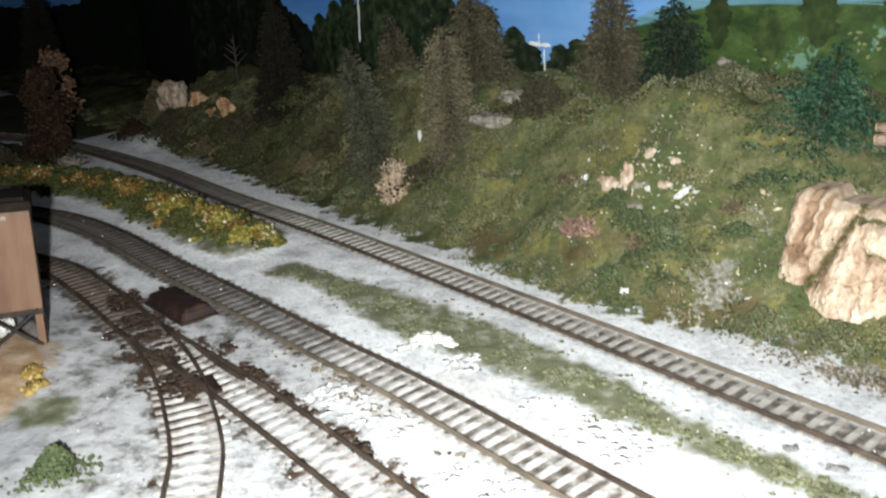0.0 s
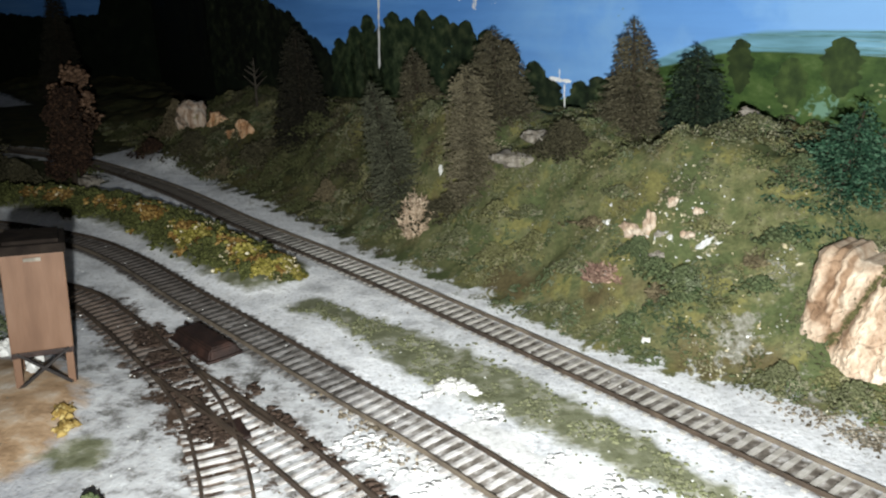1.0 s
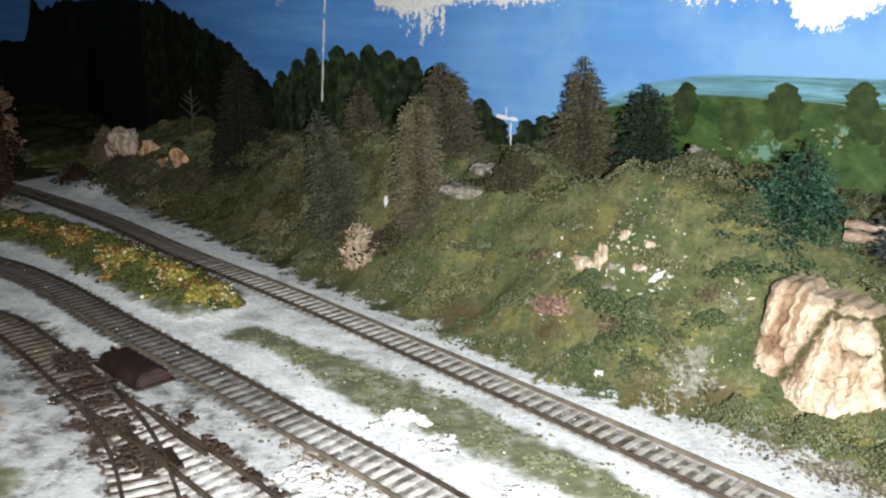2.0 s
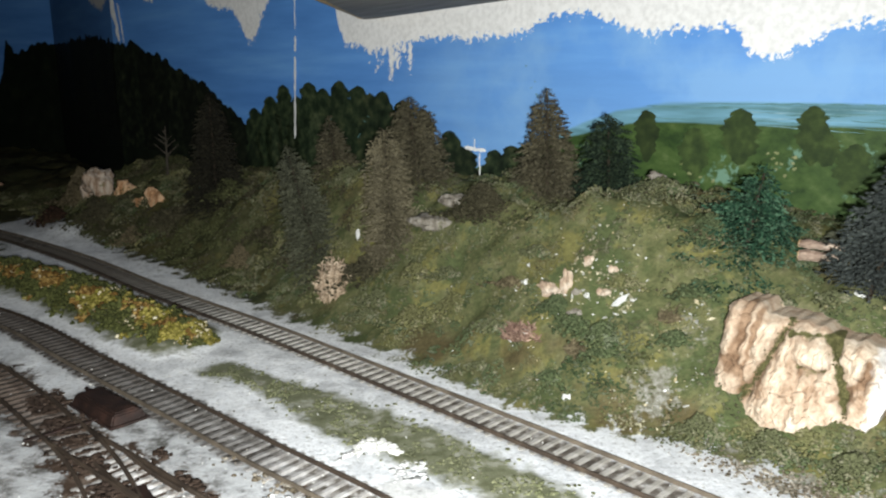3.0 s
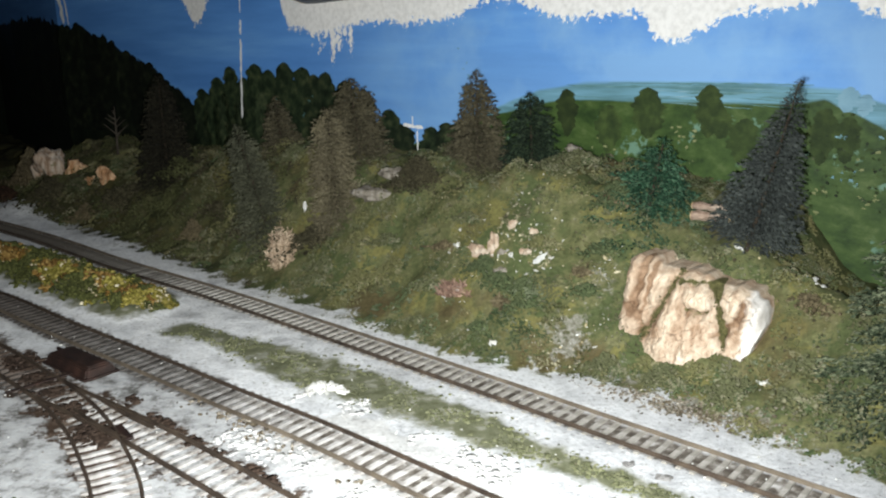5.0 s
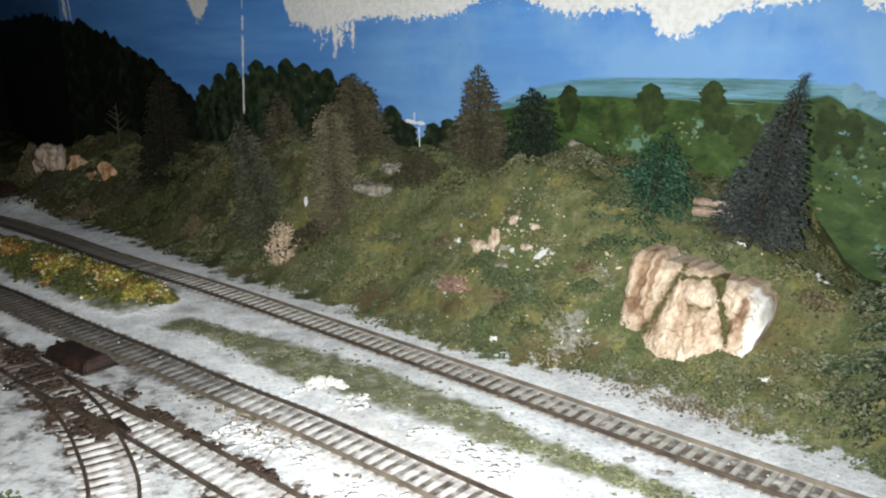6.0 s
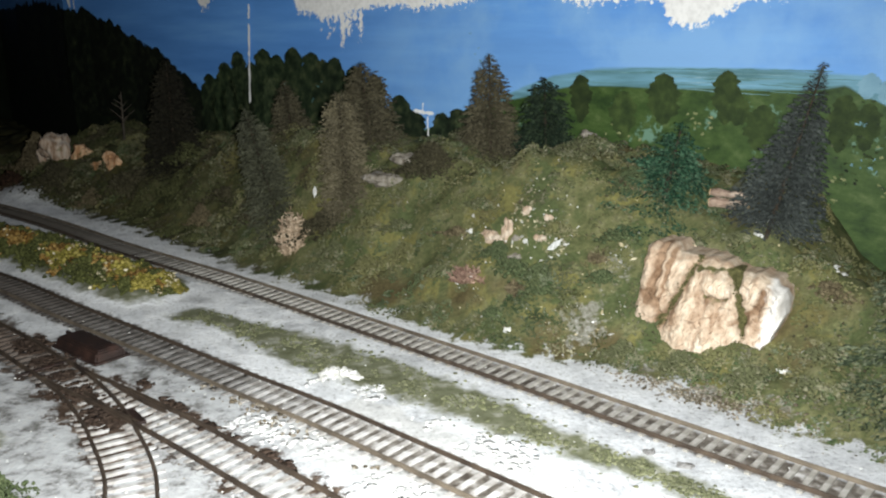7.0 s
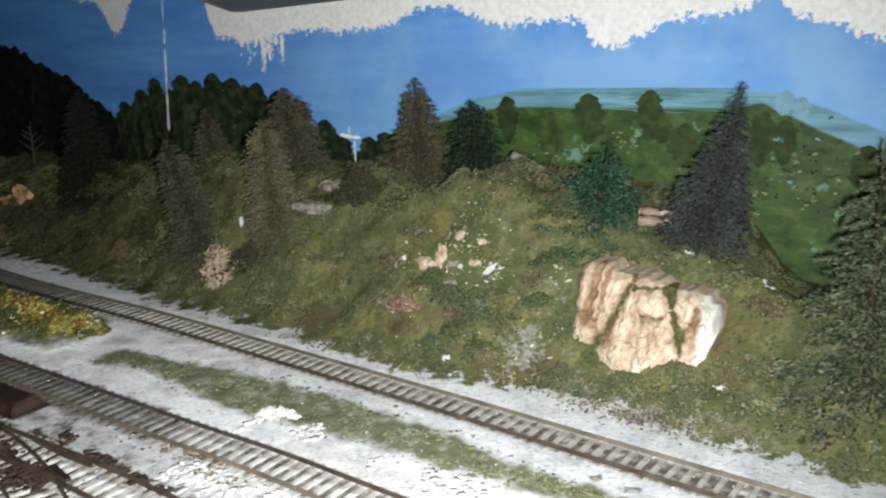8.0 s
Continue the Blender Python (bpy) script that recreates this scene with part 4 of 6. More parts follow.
# ---- vegetation ----
def blades(rnd, items, name, material, parent, label=""):
    """One mesh of many small pointed blades: items of (root, direction, length, half width)."""
    v, f = [], []
    for root, d, ln, w in items:
        d = d.normalized()
        s = d.cross(Vector((rnd.uniform(-1, 1), rnd.uniform(-1, 1), rnd.uniform(-1, 1)))).normalized()
        q = d.cross(s)
        k = len(v)
        m = root + d * ln * 0.45
        v += [tuple(root), tuple(m + s * w), tuple(m - s * w * 0.6 + q * w * 0.8), tuple(m - s * w * 0.6 - q * w * 0.8), tuple(root + d * ln)]
        f += [(k, k + 1, k + 2), (k, k + 2, k + 3), (k, k + 3, k + 1), (k + 4, k + 2, k + 1), (k + 4, k + 3, k + 2), (k + 4, k + 1, k + 3)]
    return from_lists(name, v, f, material, parent, label)


def conifer(base, top, radius, leaves, label, seed, column=0.0, cut=0.06, droop=0.15, ragged=0.25, spray=1.0, tier=0.0030):
    """A wire-and-flock conifer: tiers of drooping branches, each a flat spray of short clumped needles."""
    rnd = random.Random(seed)
    base, top = Vector(base), Vector(top)
    low = z_at(base.x, base.y)
    base.z = min(base.z, low - 0.001) if base.z < low + 0.03 else base.z
    axis = top - base
    h = axis.length
    t = empty("conifer_tree", Matrix.Translation(base), label, "tree", "model trees on the bank")
    part("trunk", tube_bm((0, 0, 0), axis * 0.96, max(0.0009, radius * 0.05), 0.0003, 7), M_BARK, t)
    up = axis.normalized()
    e1 = up.orthogonal().normalized()
    e2 = up.cross(e1)
    items = []
    tiers = max(10, int(h * (1 - cut) / tier))
    for k in range(tiers):
        s = (k + 0.6) / tiers
        full = radius * min(1.0, column * min(1.0, 0.2 + s * 5) + (1 - column) * (s ** 0.92 + 0.02))
        z = h * (1 - s * (1 - cut))
        turn = rnd.uniform(0, math.tau)
        n = int(8 + 14 * min(1.0, full / 0.03))
        for j in range(n):
            ang = turn + math.tau * (j + rnd.uniform(-0.35, 0.35)) / n
            out = e1 * math.cos(ang) + e2 * math.sin(ang)
            r = full * (1 - ragged * rnd.random()) + 0.0005
            side = up.cross(out)
            z0 = z + rnd.uniform(-0.5, 0.5) * tier
            fall = -droop * rnd.uniform(0.5, 1.6)
            m = max(5, int(r / 0.0010 * spray))
            for q in range(m):
                f = 0.18 + 0.86 * (q + rnd.random()) / m
                spread = (1 - 0.6 * f) * r * 0.30
                p = up * (z0 + fall * r * f + 0.25 * r * f * f * droop) + out * r * f + side * rnd.uniform(-1, 1) * spread + up * rnd.gauss(0, 0.0007)
                d = out * rnd.uniform(0.5, 1.2) + side * rnd.uniform(-0.9, 0.9) + up * rnd.uniform(-0.65, 0.25)
                ln = rnd.uniform(0.0017, 0.0034) * (0.35 + 0.65 * min(1.0, full / 0.010))
                items.append((p, d, ln, ln * rnd.uniform(0.15, 0.24)))
    for k in range(14):
        items.append((up * (h * rnd.uniform(0.90, 0.97)), up * 2.2 + Vector((rnd.uniform(-1, 1), rnd.uniform(-1, 1), 0.3)) * 0.4, h * 0.030 + 0.001, 0.0006))
    blades(rnd, items, "crown", leaves, t)
    return t


ICO = None


def ico():
    global ICO
    if ICO is None:
        bm = bmesh.new()
        bmesh.ops.create_icosphere(bm, subdivisions=1, radius=1)
        bm.verts.ensure_lookup_table()
        ICO = ([tuple(v.co) for v in bm.verts], [tuple(v.index for v in q.verts) for q in bm.faces])
        bm.free()
    return ICO


OCTA = ([(1, 0, 0), (-1, 0, 0), (0, 1, 0), (0, -1, 0), (0, 0, 1), (0, 0, -1)], [(0, 2, 4), (2, 1, 4), (1, 3, 4), (3, 0, 4), (2, 0, 5), (1, 2, 5), (3, 1, 5), (0, 3, 5)])


def clumps(rnd, spots, name, material, parent=None, label="", squash=1.0, fine=False):
    """One mesh of many crumpled crumbs: spots of (centre, size). fine: crumbs of eight sides."""
    cv, cf = OCTA if fine else ico()
    cv, cf = np.array(cv, float), np.array(cf)
    dice = np.random.RandomState(rnd.randrange(1 << 30))
    at, r = np.array([tuple(p) for p, _ in spots], float).reshape(-1, 3), np.array([q for _, q in spots], float)
    n = len(at)
    size = dice.uniform((0.7, 0.7, 0.55 * squash), (1.25, 1.25, 1.0 * squash), (n, 3)) * r[:, None]
    v = at[:, None, :] + cv[None] * size[:, None, :] * dice.uniform(0.65, 1.3, (n, len(cv), 1))
    f = cf[None] + (np.arange(n) * len(cv))[:, None, None]
    return from_lists(name, v.reshape(-1, 3).tolist(), f.reshape(-1, 3).tolist(), material, parent, label, smooth=True)


def bush(x, y, w, h, material, label, seed, crumb=0.0022, count=260, spiky=0.0, lift=0.0, group="bushes on the bank"):
    rnd = random.Random(seed)
    t = empty("bush", pose(x, y, z_at(x, y) + lift), label, "bush", group)
    spots, spikes = [], []
    if crumb > 0.0016:
        crumb, count = crumb * 0.42, count * 2.6
    for k in range(int(count * 1.75)):
        a, q = rnd.uniform(0, math.tau), min(1.25, abs(rnd.gauss(0, 0.55)))
        q *= 1 + 0.35 * math.sin(a * 2 + seed) + 0.2 * math.sin(a * 5 + seed * 1.7)
        el = rnd.random()
        rr = q * (1 - 0.45 * el ** 2)
        p = Vector((math.cos(a) * rr * w, math.sin(a) * rr * w, el * h * max(0.05, 1 - 0.75 * q * q) + 0.0002))
        p += Vector((rnd.uniform(-1, 1), rnd.uniform(-1, 1), rnd.uniform(-1, 1))) * w * 0.08
        if rnd.random() < spiky:
            spikes.append((p * 0.75, p + Vector((rnd.uniform(-1, 1), rnd.uniform(-1, 1), rnd.uniform(0, 1))) * w * 0.5, crumb * rnd.uniform(2.0, 4.0), crumb * 0.28))
        else:
            spots.append((p, crumb * rnd.uniform(0.5, 1.5)))
    if spots:
        clumps(rnd, spots, "foliage", material, t, fine=True)
    if spikes:
        blades(rnd, spikes, "twig_mass", material, t)
    return t


TREES = [  # foot, tip, radius, needles, label, how columnar, bare foot, droop, raggedness
    ((0.0258, 0.5717, 0.052), (0.0236, 0.5733, 0.1425), 0.0330, L_BROWN, "brown conifer with dense layered branches on the bank", 0.12, 0.05, 0.2, 0.30),
    ((0.0600, 0.5300, 0.056), (0.0568, 0.5320, 0.1290), 0.0270, L_DKGREEN, "dark green bushy conifer on the hill crest", 0.40, 0.06, 0.2, 0.40),
    ((-0.0730, 0.5630, 0.026), (-0.0790, 0.5675, 0.1180), 0.0215, L_TAN, "tan columnar conifer with dry branches", 0.55, 0.05, 0.15, 0.35),
    ((-0.0590, 0.6130, 0.054), (-0.0690, 0.6200, 0.1350), 0.0330, L_BROWN, "brown conifer close behind the tan one", 0.35, 0.05, 0.15, 0.40),
    ((-0.1280, 0.5985, 0.010), (-0.1560, 0.6180, 0.1015), 0.0240, L_GREYGREEN, "small leaning grey-green conifer at the slope", 0.30, 0.05, 0.2, 0.25),
    ((-0.1310, 0.6880, 0.040), (-0.1415, 0.6970, 0.1170), 0.0290, L_BROWN, "brown conifer in shade before the backdrop", 0.15, 0.05, 0.2, 0.30),
    ((0.1170, 0.4670, 0.050), (0.1262, 0.4625, 0.1090), 0.0480, L_BLUEGREEN, "blue-green spruce with pale branch tips", 0.0, 0.05, 0.14, 0.42),
    ((0.1560, 0.4050, 0.060), (0.1710, 0.3960, 0.1430), 0.0240, L_SLATE, "tall slate-grey conifer leaning on the crest", 0.02, 0.08, 0.05, 0.22),
    ((0.1990, 0.3190, 0.004), (0.1960, 0.3220, 0.1240), 0.0470, L_FIR, "large dark fir with spreading layered branches", 0.10, 0.06, 0.50, 0.55),
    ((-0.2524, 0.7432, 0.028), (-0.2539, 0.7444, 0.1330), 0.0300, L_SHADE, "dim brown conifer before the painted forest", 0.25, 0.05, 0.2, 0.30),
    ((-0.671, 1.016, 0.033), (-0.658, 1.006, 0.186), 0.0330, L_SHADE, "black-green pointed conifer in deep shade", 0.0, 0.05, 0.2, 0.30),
]
for k, (b, tp, r, lv, lab, col, cut, droop, rag) in enumerate(TREES):
    wide = lv in (L_FIR, L_BLUEGREEN)
    conifer(b, tp, r, lv, lab, 100 + k, col, cut, droop, rag, 2.4 if lv is L_FIR else (1.7 if wide else 1.2), 0.0090 if lv is L_FIR else (0.0046 if wide else 0.0027))


def broad_tree(x, y, h, r, leaves, label, seed, count=500, crumb=0.0013):
    rnd = random.Random(seed)
    z = z_at(x, y)
    t = empty("broadleaf_tree", pose(x, y, z), label, "tree", "model trees on the bank")
    bm = tube_bm((0, 0, -0.001), (0.001, 0, h * 0.55), r * 0.12, r * 0.07, 7)
    for k in range(7):
        a = k * 2.4
        tube_bm((0.001, 0, h * (0.25 + 0.05 * k)), (math.cos(a) * r * 0.6, math.sin(a) * r * 0.6, h * (0.45 + 0.06 * k)), r * 0.04, r * 0.015, 5, bm)
    part("trunk", bm, M_BARK, t)
    spots = []
    heads = [(Vector((math.cos(k * 2.4) * r * rnd.uniform(0.2, 0.75), math.sin(k * 2.4) * r * rnd.uniform(0.2, 0.75), h * (0.22 + 0.10 * (k % 7) + rnd.uniform(-0.04, 0.04)))), r * rnd.uniform(0.35, 0.75)) for k in range(9)]
    for k in range(count):
        c, q = heads[k % 9]
        d = Vector((rnd.gauss(0, 1), rnd.gauss(0, 1), rnd.gauss(0, 1))).normalized()
        spots.append((c + d * q * rnd.uniform(0.3, 1.15), crumb * rnd.uniform(0.5, 1.5)))
    clumps(rnd, spots, "crown", leaves, t)
    return t


broad_tree(-0.463, 0.708, 0.100, 0.025, L_RUST, "russet autumn tree with reddish brown foliage", 1, 3400)
broad_tree(-0.590, 0.915, 0.092, 0.022, L_PINKBROWN, "pinkish brown leafy tree behind the track bend", 3, 900, 0.0026)
broad_tree(-0.56, 0.705, 0.10, 0.030, L_DKBUSH, "dark brown leafy tree in deep shade", 2, 500)


def bare_tree(x, y, h, seed):
    rnd = random.Random(seed)
    t = empty("bare_tree", pose(x, y, z_at(x, y) - 0.001), "bare dead grey tree with thin forked branches", "tree", "model trees on the bank")
    part("trunk", tube_bm((0, 0, 0), (0.001, 0, h), 0.0016, 0.0005, 7), M_DEADWOOD, t)
    for k in range(9):
        a, s = rnd.uniform(0, math.tau), rnd.uniform(0.35, 0.9)
        ln = h * 0.38 * (1.1 - s)
        tip = (math.cos(a) * ln, math.sin(a) * ln, h * s + ln * 0.8)
        part("branch", tube_bm((0.0005, 0, h * s), tip, 0.0009, 0.0003, 5), M_DEADWOOD, t)


bare_tree(-0.338, 0.846, 0.055, 5)

def lichen(x, y, w, h, material, label, seed, stems=30, lean=0.0):
    """A dry branching tuft: thin stems fanning up from one foot, each with short side twigs."""
    rnd = random.Random(seed)
    t = empty("lichen_bush", pose(x, y, z_at(x, y) - 0.001), label, "bush", "bushes on the bank")
    items = []
    for k in range(stems):
        a, r = rnd.uniform(0, math.tau), rnd.random() ** 0.6
        tip = Vector((math.cos(a) * w * r + lean * w, math.sin(a) * w * r, h * (1 - 0.55 * r * r) * rnd.uniform(0.6, 1.05)))
        foot = Vector((tip.x * 0.25, tip.y * 0.25, 0))
        items.append((foot, tip - foot, (tip - foot).length, 0.0007))
        for q in range(16):
            s = rnd.uniform(0.2, 1.0)
            p = foot.lerp(tip, s)
            d = Vector((rnd.gauss(0, 1), rnd.gauss(0, 1), rnd.uniform(-0.2, 1.3)))
            items.append((p, d, rnd.uniform(0.0022, 0.0050), rnd.uniform(0.00045, 0.0008)))
    blades(rnd, items, "twig_mass", material, t)
    return t


lichen(-0.1160, 0.5515, 0.0120, 0.034, L_PINK, "pale dry lichen bush beside the main line", 31, 44, 0.35)
lichen(0.0075, 0.4560, 0.0130, 0.010, L_PURPLE, "low pinkish dry tuft on the turf", 32, 34)
lichen(0.0330, 0.4330, 0.0050, 0.009, L_BROWNBUSH, "small brown dry tuft on the turf", 34, 14)
lichen(0.0770, 0.4330, 0.0060, 0.007, L_BROWNBUSH, "small brown dry tuft on the turf", 35, 14)

# bushes: place, half width, height, colour, label, crumb size, count, share of twigs
BUSHES = [
    (-0.2035, 0.6480, 0.0120, 0.014, L_BROWNBUSH, "brown foam bush on the slope", 0.0018, 420, 0.1),
    (-0.0160, 0.5380, 0.0230, 0.017, L_DKBUSH, "wide dark brushy mound below the conifer", 0.0018, 900, 0.1),
    (-0.0900, 0.5600, 0.0190, 0.014, L_DKBUSH, "dark brown shrub on the slope", 0.0024, 300, 0.1),
    (-0.0560, 0.5100, 0.0150, 0.012, L_YELLOWOLIVE, "soft yellow-green foam bush on the bank", 0.0023, 260, 0.0),
    (-0.0800, 0.5330, 0.0120, 0.010, L_OLIVE, "olive foam bush low on the bank", 0.0023, 200, 0.0),
    (0.0250, 0.4600, 0.0120, 0.009, L_DKFOAM, "dark green foam bush on the bank", 0.0022, 220, 0.0),
    (0.0450, 0.4350, 0.0120, 0.009, L_GREEN, "deep green foam bush on the bank", 0.0022, 220, 0.0),
    (0.0850, 0.5060, 0.0200, 0.007, L_OLIVE, "broad olive bush along the crest", 0.0024, 380, 0.0),
    (0.1000, 0.4600, 0.0140, 0.012, L_DKFOAM, "dark green foam bush on the bank", 0.0022, 260, 0.0),
    (-0.1170, 0.6450, 0.0160, 0.012, L_OLIVE, "olive bush between the conifers", 0.0023, 260, 0.0),
    (0.0830, 0.3850, 0.0110, 0.009, L_OLIVE, "olive foam bush below the rock face", 0.0021, 220, 0.0),
    (0.1080, 0.3700, 0.0130, 0.010, L_OLIVE, "olive foam bush below the rock face", 0.0021, 260, 0.0),
    (0.1320, 0.3480, 0.0120, 0.009, L_OLIVE, "olive foam bush below the rock face", 0.0021, 240, 0.0),
    (0.0900, 0.5350, 0.0130, 0.011, L_GREYGREEN, "spiky grey-green shrub on the crest", 0.0020, 240, 0.6),
    (0.1580, 0.4540, 0.0090, 0.009, L_GREYGREEN, "spiky grey-green shrub behind the logs", 0.0020, 220, 0.6),
    (-0.1650, 0.2600, 0.0100, 0.011, L_DKFOAM, "dark green foam bush on the dirt", 0.0020, 240, 0.0),
    (-0.3180, 0.4050, 0.0140, 0.012, L_GREEN, "dark green bush behind the tower", 0.0022, 240, 0.0),
    (-0.2950, 0.4250, 0.0110, 0.009, L_OLIVE, "olive bush behind the tower", 0.0022, 200, 0.0),
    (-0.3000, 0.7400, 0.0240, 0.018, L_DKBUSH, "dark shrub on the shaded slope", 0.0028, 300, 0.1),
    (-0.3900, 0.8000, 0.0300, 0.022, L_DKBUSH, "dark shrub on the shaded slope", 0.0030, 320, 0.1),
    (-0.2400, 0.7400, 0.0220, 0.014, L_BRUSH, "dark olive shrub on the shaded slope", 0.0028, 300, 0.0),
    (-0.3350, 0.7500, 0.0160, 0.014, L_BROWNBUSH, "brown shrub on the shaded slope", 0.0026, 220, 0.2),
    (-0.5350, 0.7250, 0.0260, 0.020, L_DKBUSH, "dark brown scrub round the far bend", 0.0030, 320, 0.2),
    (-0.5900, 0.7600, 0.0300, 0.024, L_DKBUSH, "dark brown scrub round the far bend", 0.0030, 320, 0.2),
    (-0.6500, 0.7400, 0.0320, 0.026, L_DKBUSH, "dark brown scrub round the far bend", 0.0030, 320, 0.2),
    (-0.4900, 0.7500, 0.0200, 0.014, L_BRUSH, "dark olive scrub round the far bend", 0.0030, 280, 0.1),
    (-0.4550, 0.8350, 0.0200, 0.014, L_RUST, "dull russet shrub near the corner", 0.0030, 320, 0.3),
    (-0.4500, 0.8850, 0.0230, 0.036, L_BROWNBUSH, "pale brown shrub near the corner", 0.0032, 620, 0.3),

    (-0.0546, 0.5284, 0.0159, 0.01, L_YELLOWOLIVE, "soft yellow-green foam bush on the bank", 0.0011, 263, 0.2),
    (-0.0852, 0.5259, 0.0146, 0.0050, L_OLIVE, "low olive foam mound on the grassy bank", 0.0011, 251, 0.2),
    (-0.0661, 0.5096, 0.0104, 0.0035, L_GREEN, "low deep green foam mound on the bank", 0.0011, 213, 0.2),
    (-0.1069, 0.5647, 0.0245, 0.0083, L_DKBUSH, "low dark brushy mound on the bank", 0.0011, 340, 0.2),
    (-0.1489, 0.6057, 0.0177, 0.0060, L_DKBUSH, "low dark brushy mound on the bank", 0.0011, 279, 0.2),
    (-0.0307, 0.5076, 0.0138, 0.009, L_YELLOWOLIVE, "soft yellow-green foam bush on the bank", 0.0011, 244, 0.2),
    (-0.0352, 0.5240, 0.0149, 0.0051, L_OLIVE, "low olive foam mound on the grassy bank", 0.0011, 254, 0.2),
    (-0.0433, 0.5033, 0.0109, 0.0037, L_YELLOWOLIVE, "soft yellow-green foam bush on the bank", 0.0011, 218, 0.2),
    (-0.0081, 0.4692, 0.0115, 0.0039, L_OLIVE, "low olive foam mound on the grassy bank", 0.0011, 223, 0.2),
    (0.0209, 0.4300, 0.0094, 0.0032, L_DKFOAM, "dark green foam bush on the bank", 0.0011, 204, 0.2),
    (0.0324, 0.4443, 0.0135, 0.007, L_DKFOAM, "dark green foam bush on the bank", 0.0011, 241, 0.2),
    (0.0455, 0.4262, 0.0119, 0.0040, L_DKFOAM, "dark green foam bush on the bank", 0.0011, 227, 0.2),
    (0.0787, 0.4250, 0.0118, 0.0040, L_DKFOAM, "dark green foam bush on the bank", 0.0011, 226, 0.2),
    (0.0911, 0.4400, 0.0140, 0.007, L_DKFOAM, "dark green foam bush on the bank", 0.0011, 246, 0.2),
    (0.1412, 0.3550, 0.0130, 0.0044, L_OLIVE, "low olive foam mound on the grassy bank", 0.0011, 237, 0.2),
    (0.1652, 0.3460, 0.0157, 0.0053, L_OLIVE, "low olive foam mound on the grassy bank", 0.0011, 261, 0.2),
    (0.1767, 0.3748, 0.0130, 0.0044, L_BROWNBUSH, "low brown scrub mound on the bank", 0.0011, 237, 0.2),
    (0.1044, 0.3860, 0.0106, 0.0036, L_YELLOWOLIVE, "soft yellow-green foam bush on the bank", 0.0011, 215, 0.2),
    (0.1224, 0.3702, 0.0115, 0.006, L_YELLOWOLIVE, "soft yellow-green foam bush on the bank", 0.0011, 223, 0.2),
    (-0.0144, 0.4521, 0.0079, 0.0027, L_OLIVE, "low olive foam mound on the grassy bank", 0.0011, 191, 0.2),
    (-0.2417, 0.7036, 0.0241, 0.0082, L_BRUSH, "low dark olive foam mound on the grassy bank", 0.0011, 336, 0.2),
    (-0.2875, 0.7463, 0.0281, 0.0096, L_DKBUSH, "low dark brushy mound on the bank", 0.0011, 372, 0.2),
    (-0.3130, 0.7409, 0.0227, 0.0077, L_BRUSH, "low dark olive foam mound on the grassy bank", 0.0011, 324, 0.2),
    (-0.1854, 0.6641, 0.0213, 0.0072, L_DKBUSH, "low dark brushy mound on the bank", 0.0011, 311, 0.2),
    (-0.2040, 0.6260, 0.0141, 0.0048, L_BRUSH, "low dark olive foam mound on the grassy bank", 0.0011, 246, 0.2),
    (-0.1537, 0.5873, 0.0113, 0.0038, L_OLIVE, "low olive foam mound on the grassy bank", 0.0011, 221, 0.2),
    (0.0020, 0.4902, 0.0118, 0.0040, L_BROWNBUSH, "low brown scrub mound on the bank", 0.0011, 226, 0.2),
    (0.0159, 0.4916, 0.0125, 0.0043, L_OLIVE, "low olive foam mound on the grassy bank", 0.0011, 232, 0.2),
    (0.0991, 0.4617, 0.0119, 0.0040, L_BROWNBUSH, "low brown scrub mound on the bank", 0.0011, 227, 0.2),
    (0.1538, 0.3333, 0.0121, 0.0041, L_OLIVE, "low olive foam mound on the grassy bank", 0.0011, 228, 0.2),
    (0.1717, 0.3189, 0.0135, 0.0046, L_OLIVE, "low olive foam mound on the grassy bank", 0.0011, 241, 0.2),
    (0.1456, 0.4114, 0.0105, 0.0036, L_OLIVE, "low olive foam mound on the grassy bank", 0.0011, 214, 0.2),
    (0.1263, 0.4268, 0.0107, 0.0036, L_OLIVE, "low olive foam mound on the grassy bank", 0.0011, 216, 0.2),
    (0.0569, 0.4552, 0.0130, 0.0044, L_YELLOWOLIVE, "soft yellow-green foam bush on the bank", 0.0011, 237, 0.2),
]
for k, (x, y, w, h, lv, lab, cr, n, sp) in enumerate(BUSHES):
    if n:
        bush(x, y, w, h, lv, lab, 300 + k, cr, n, sp)


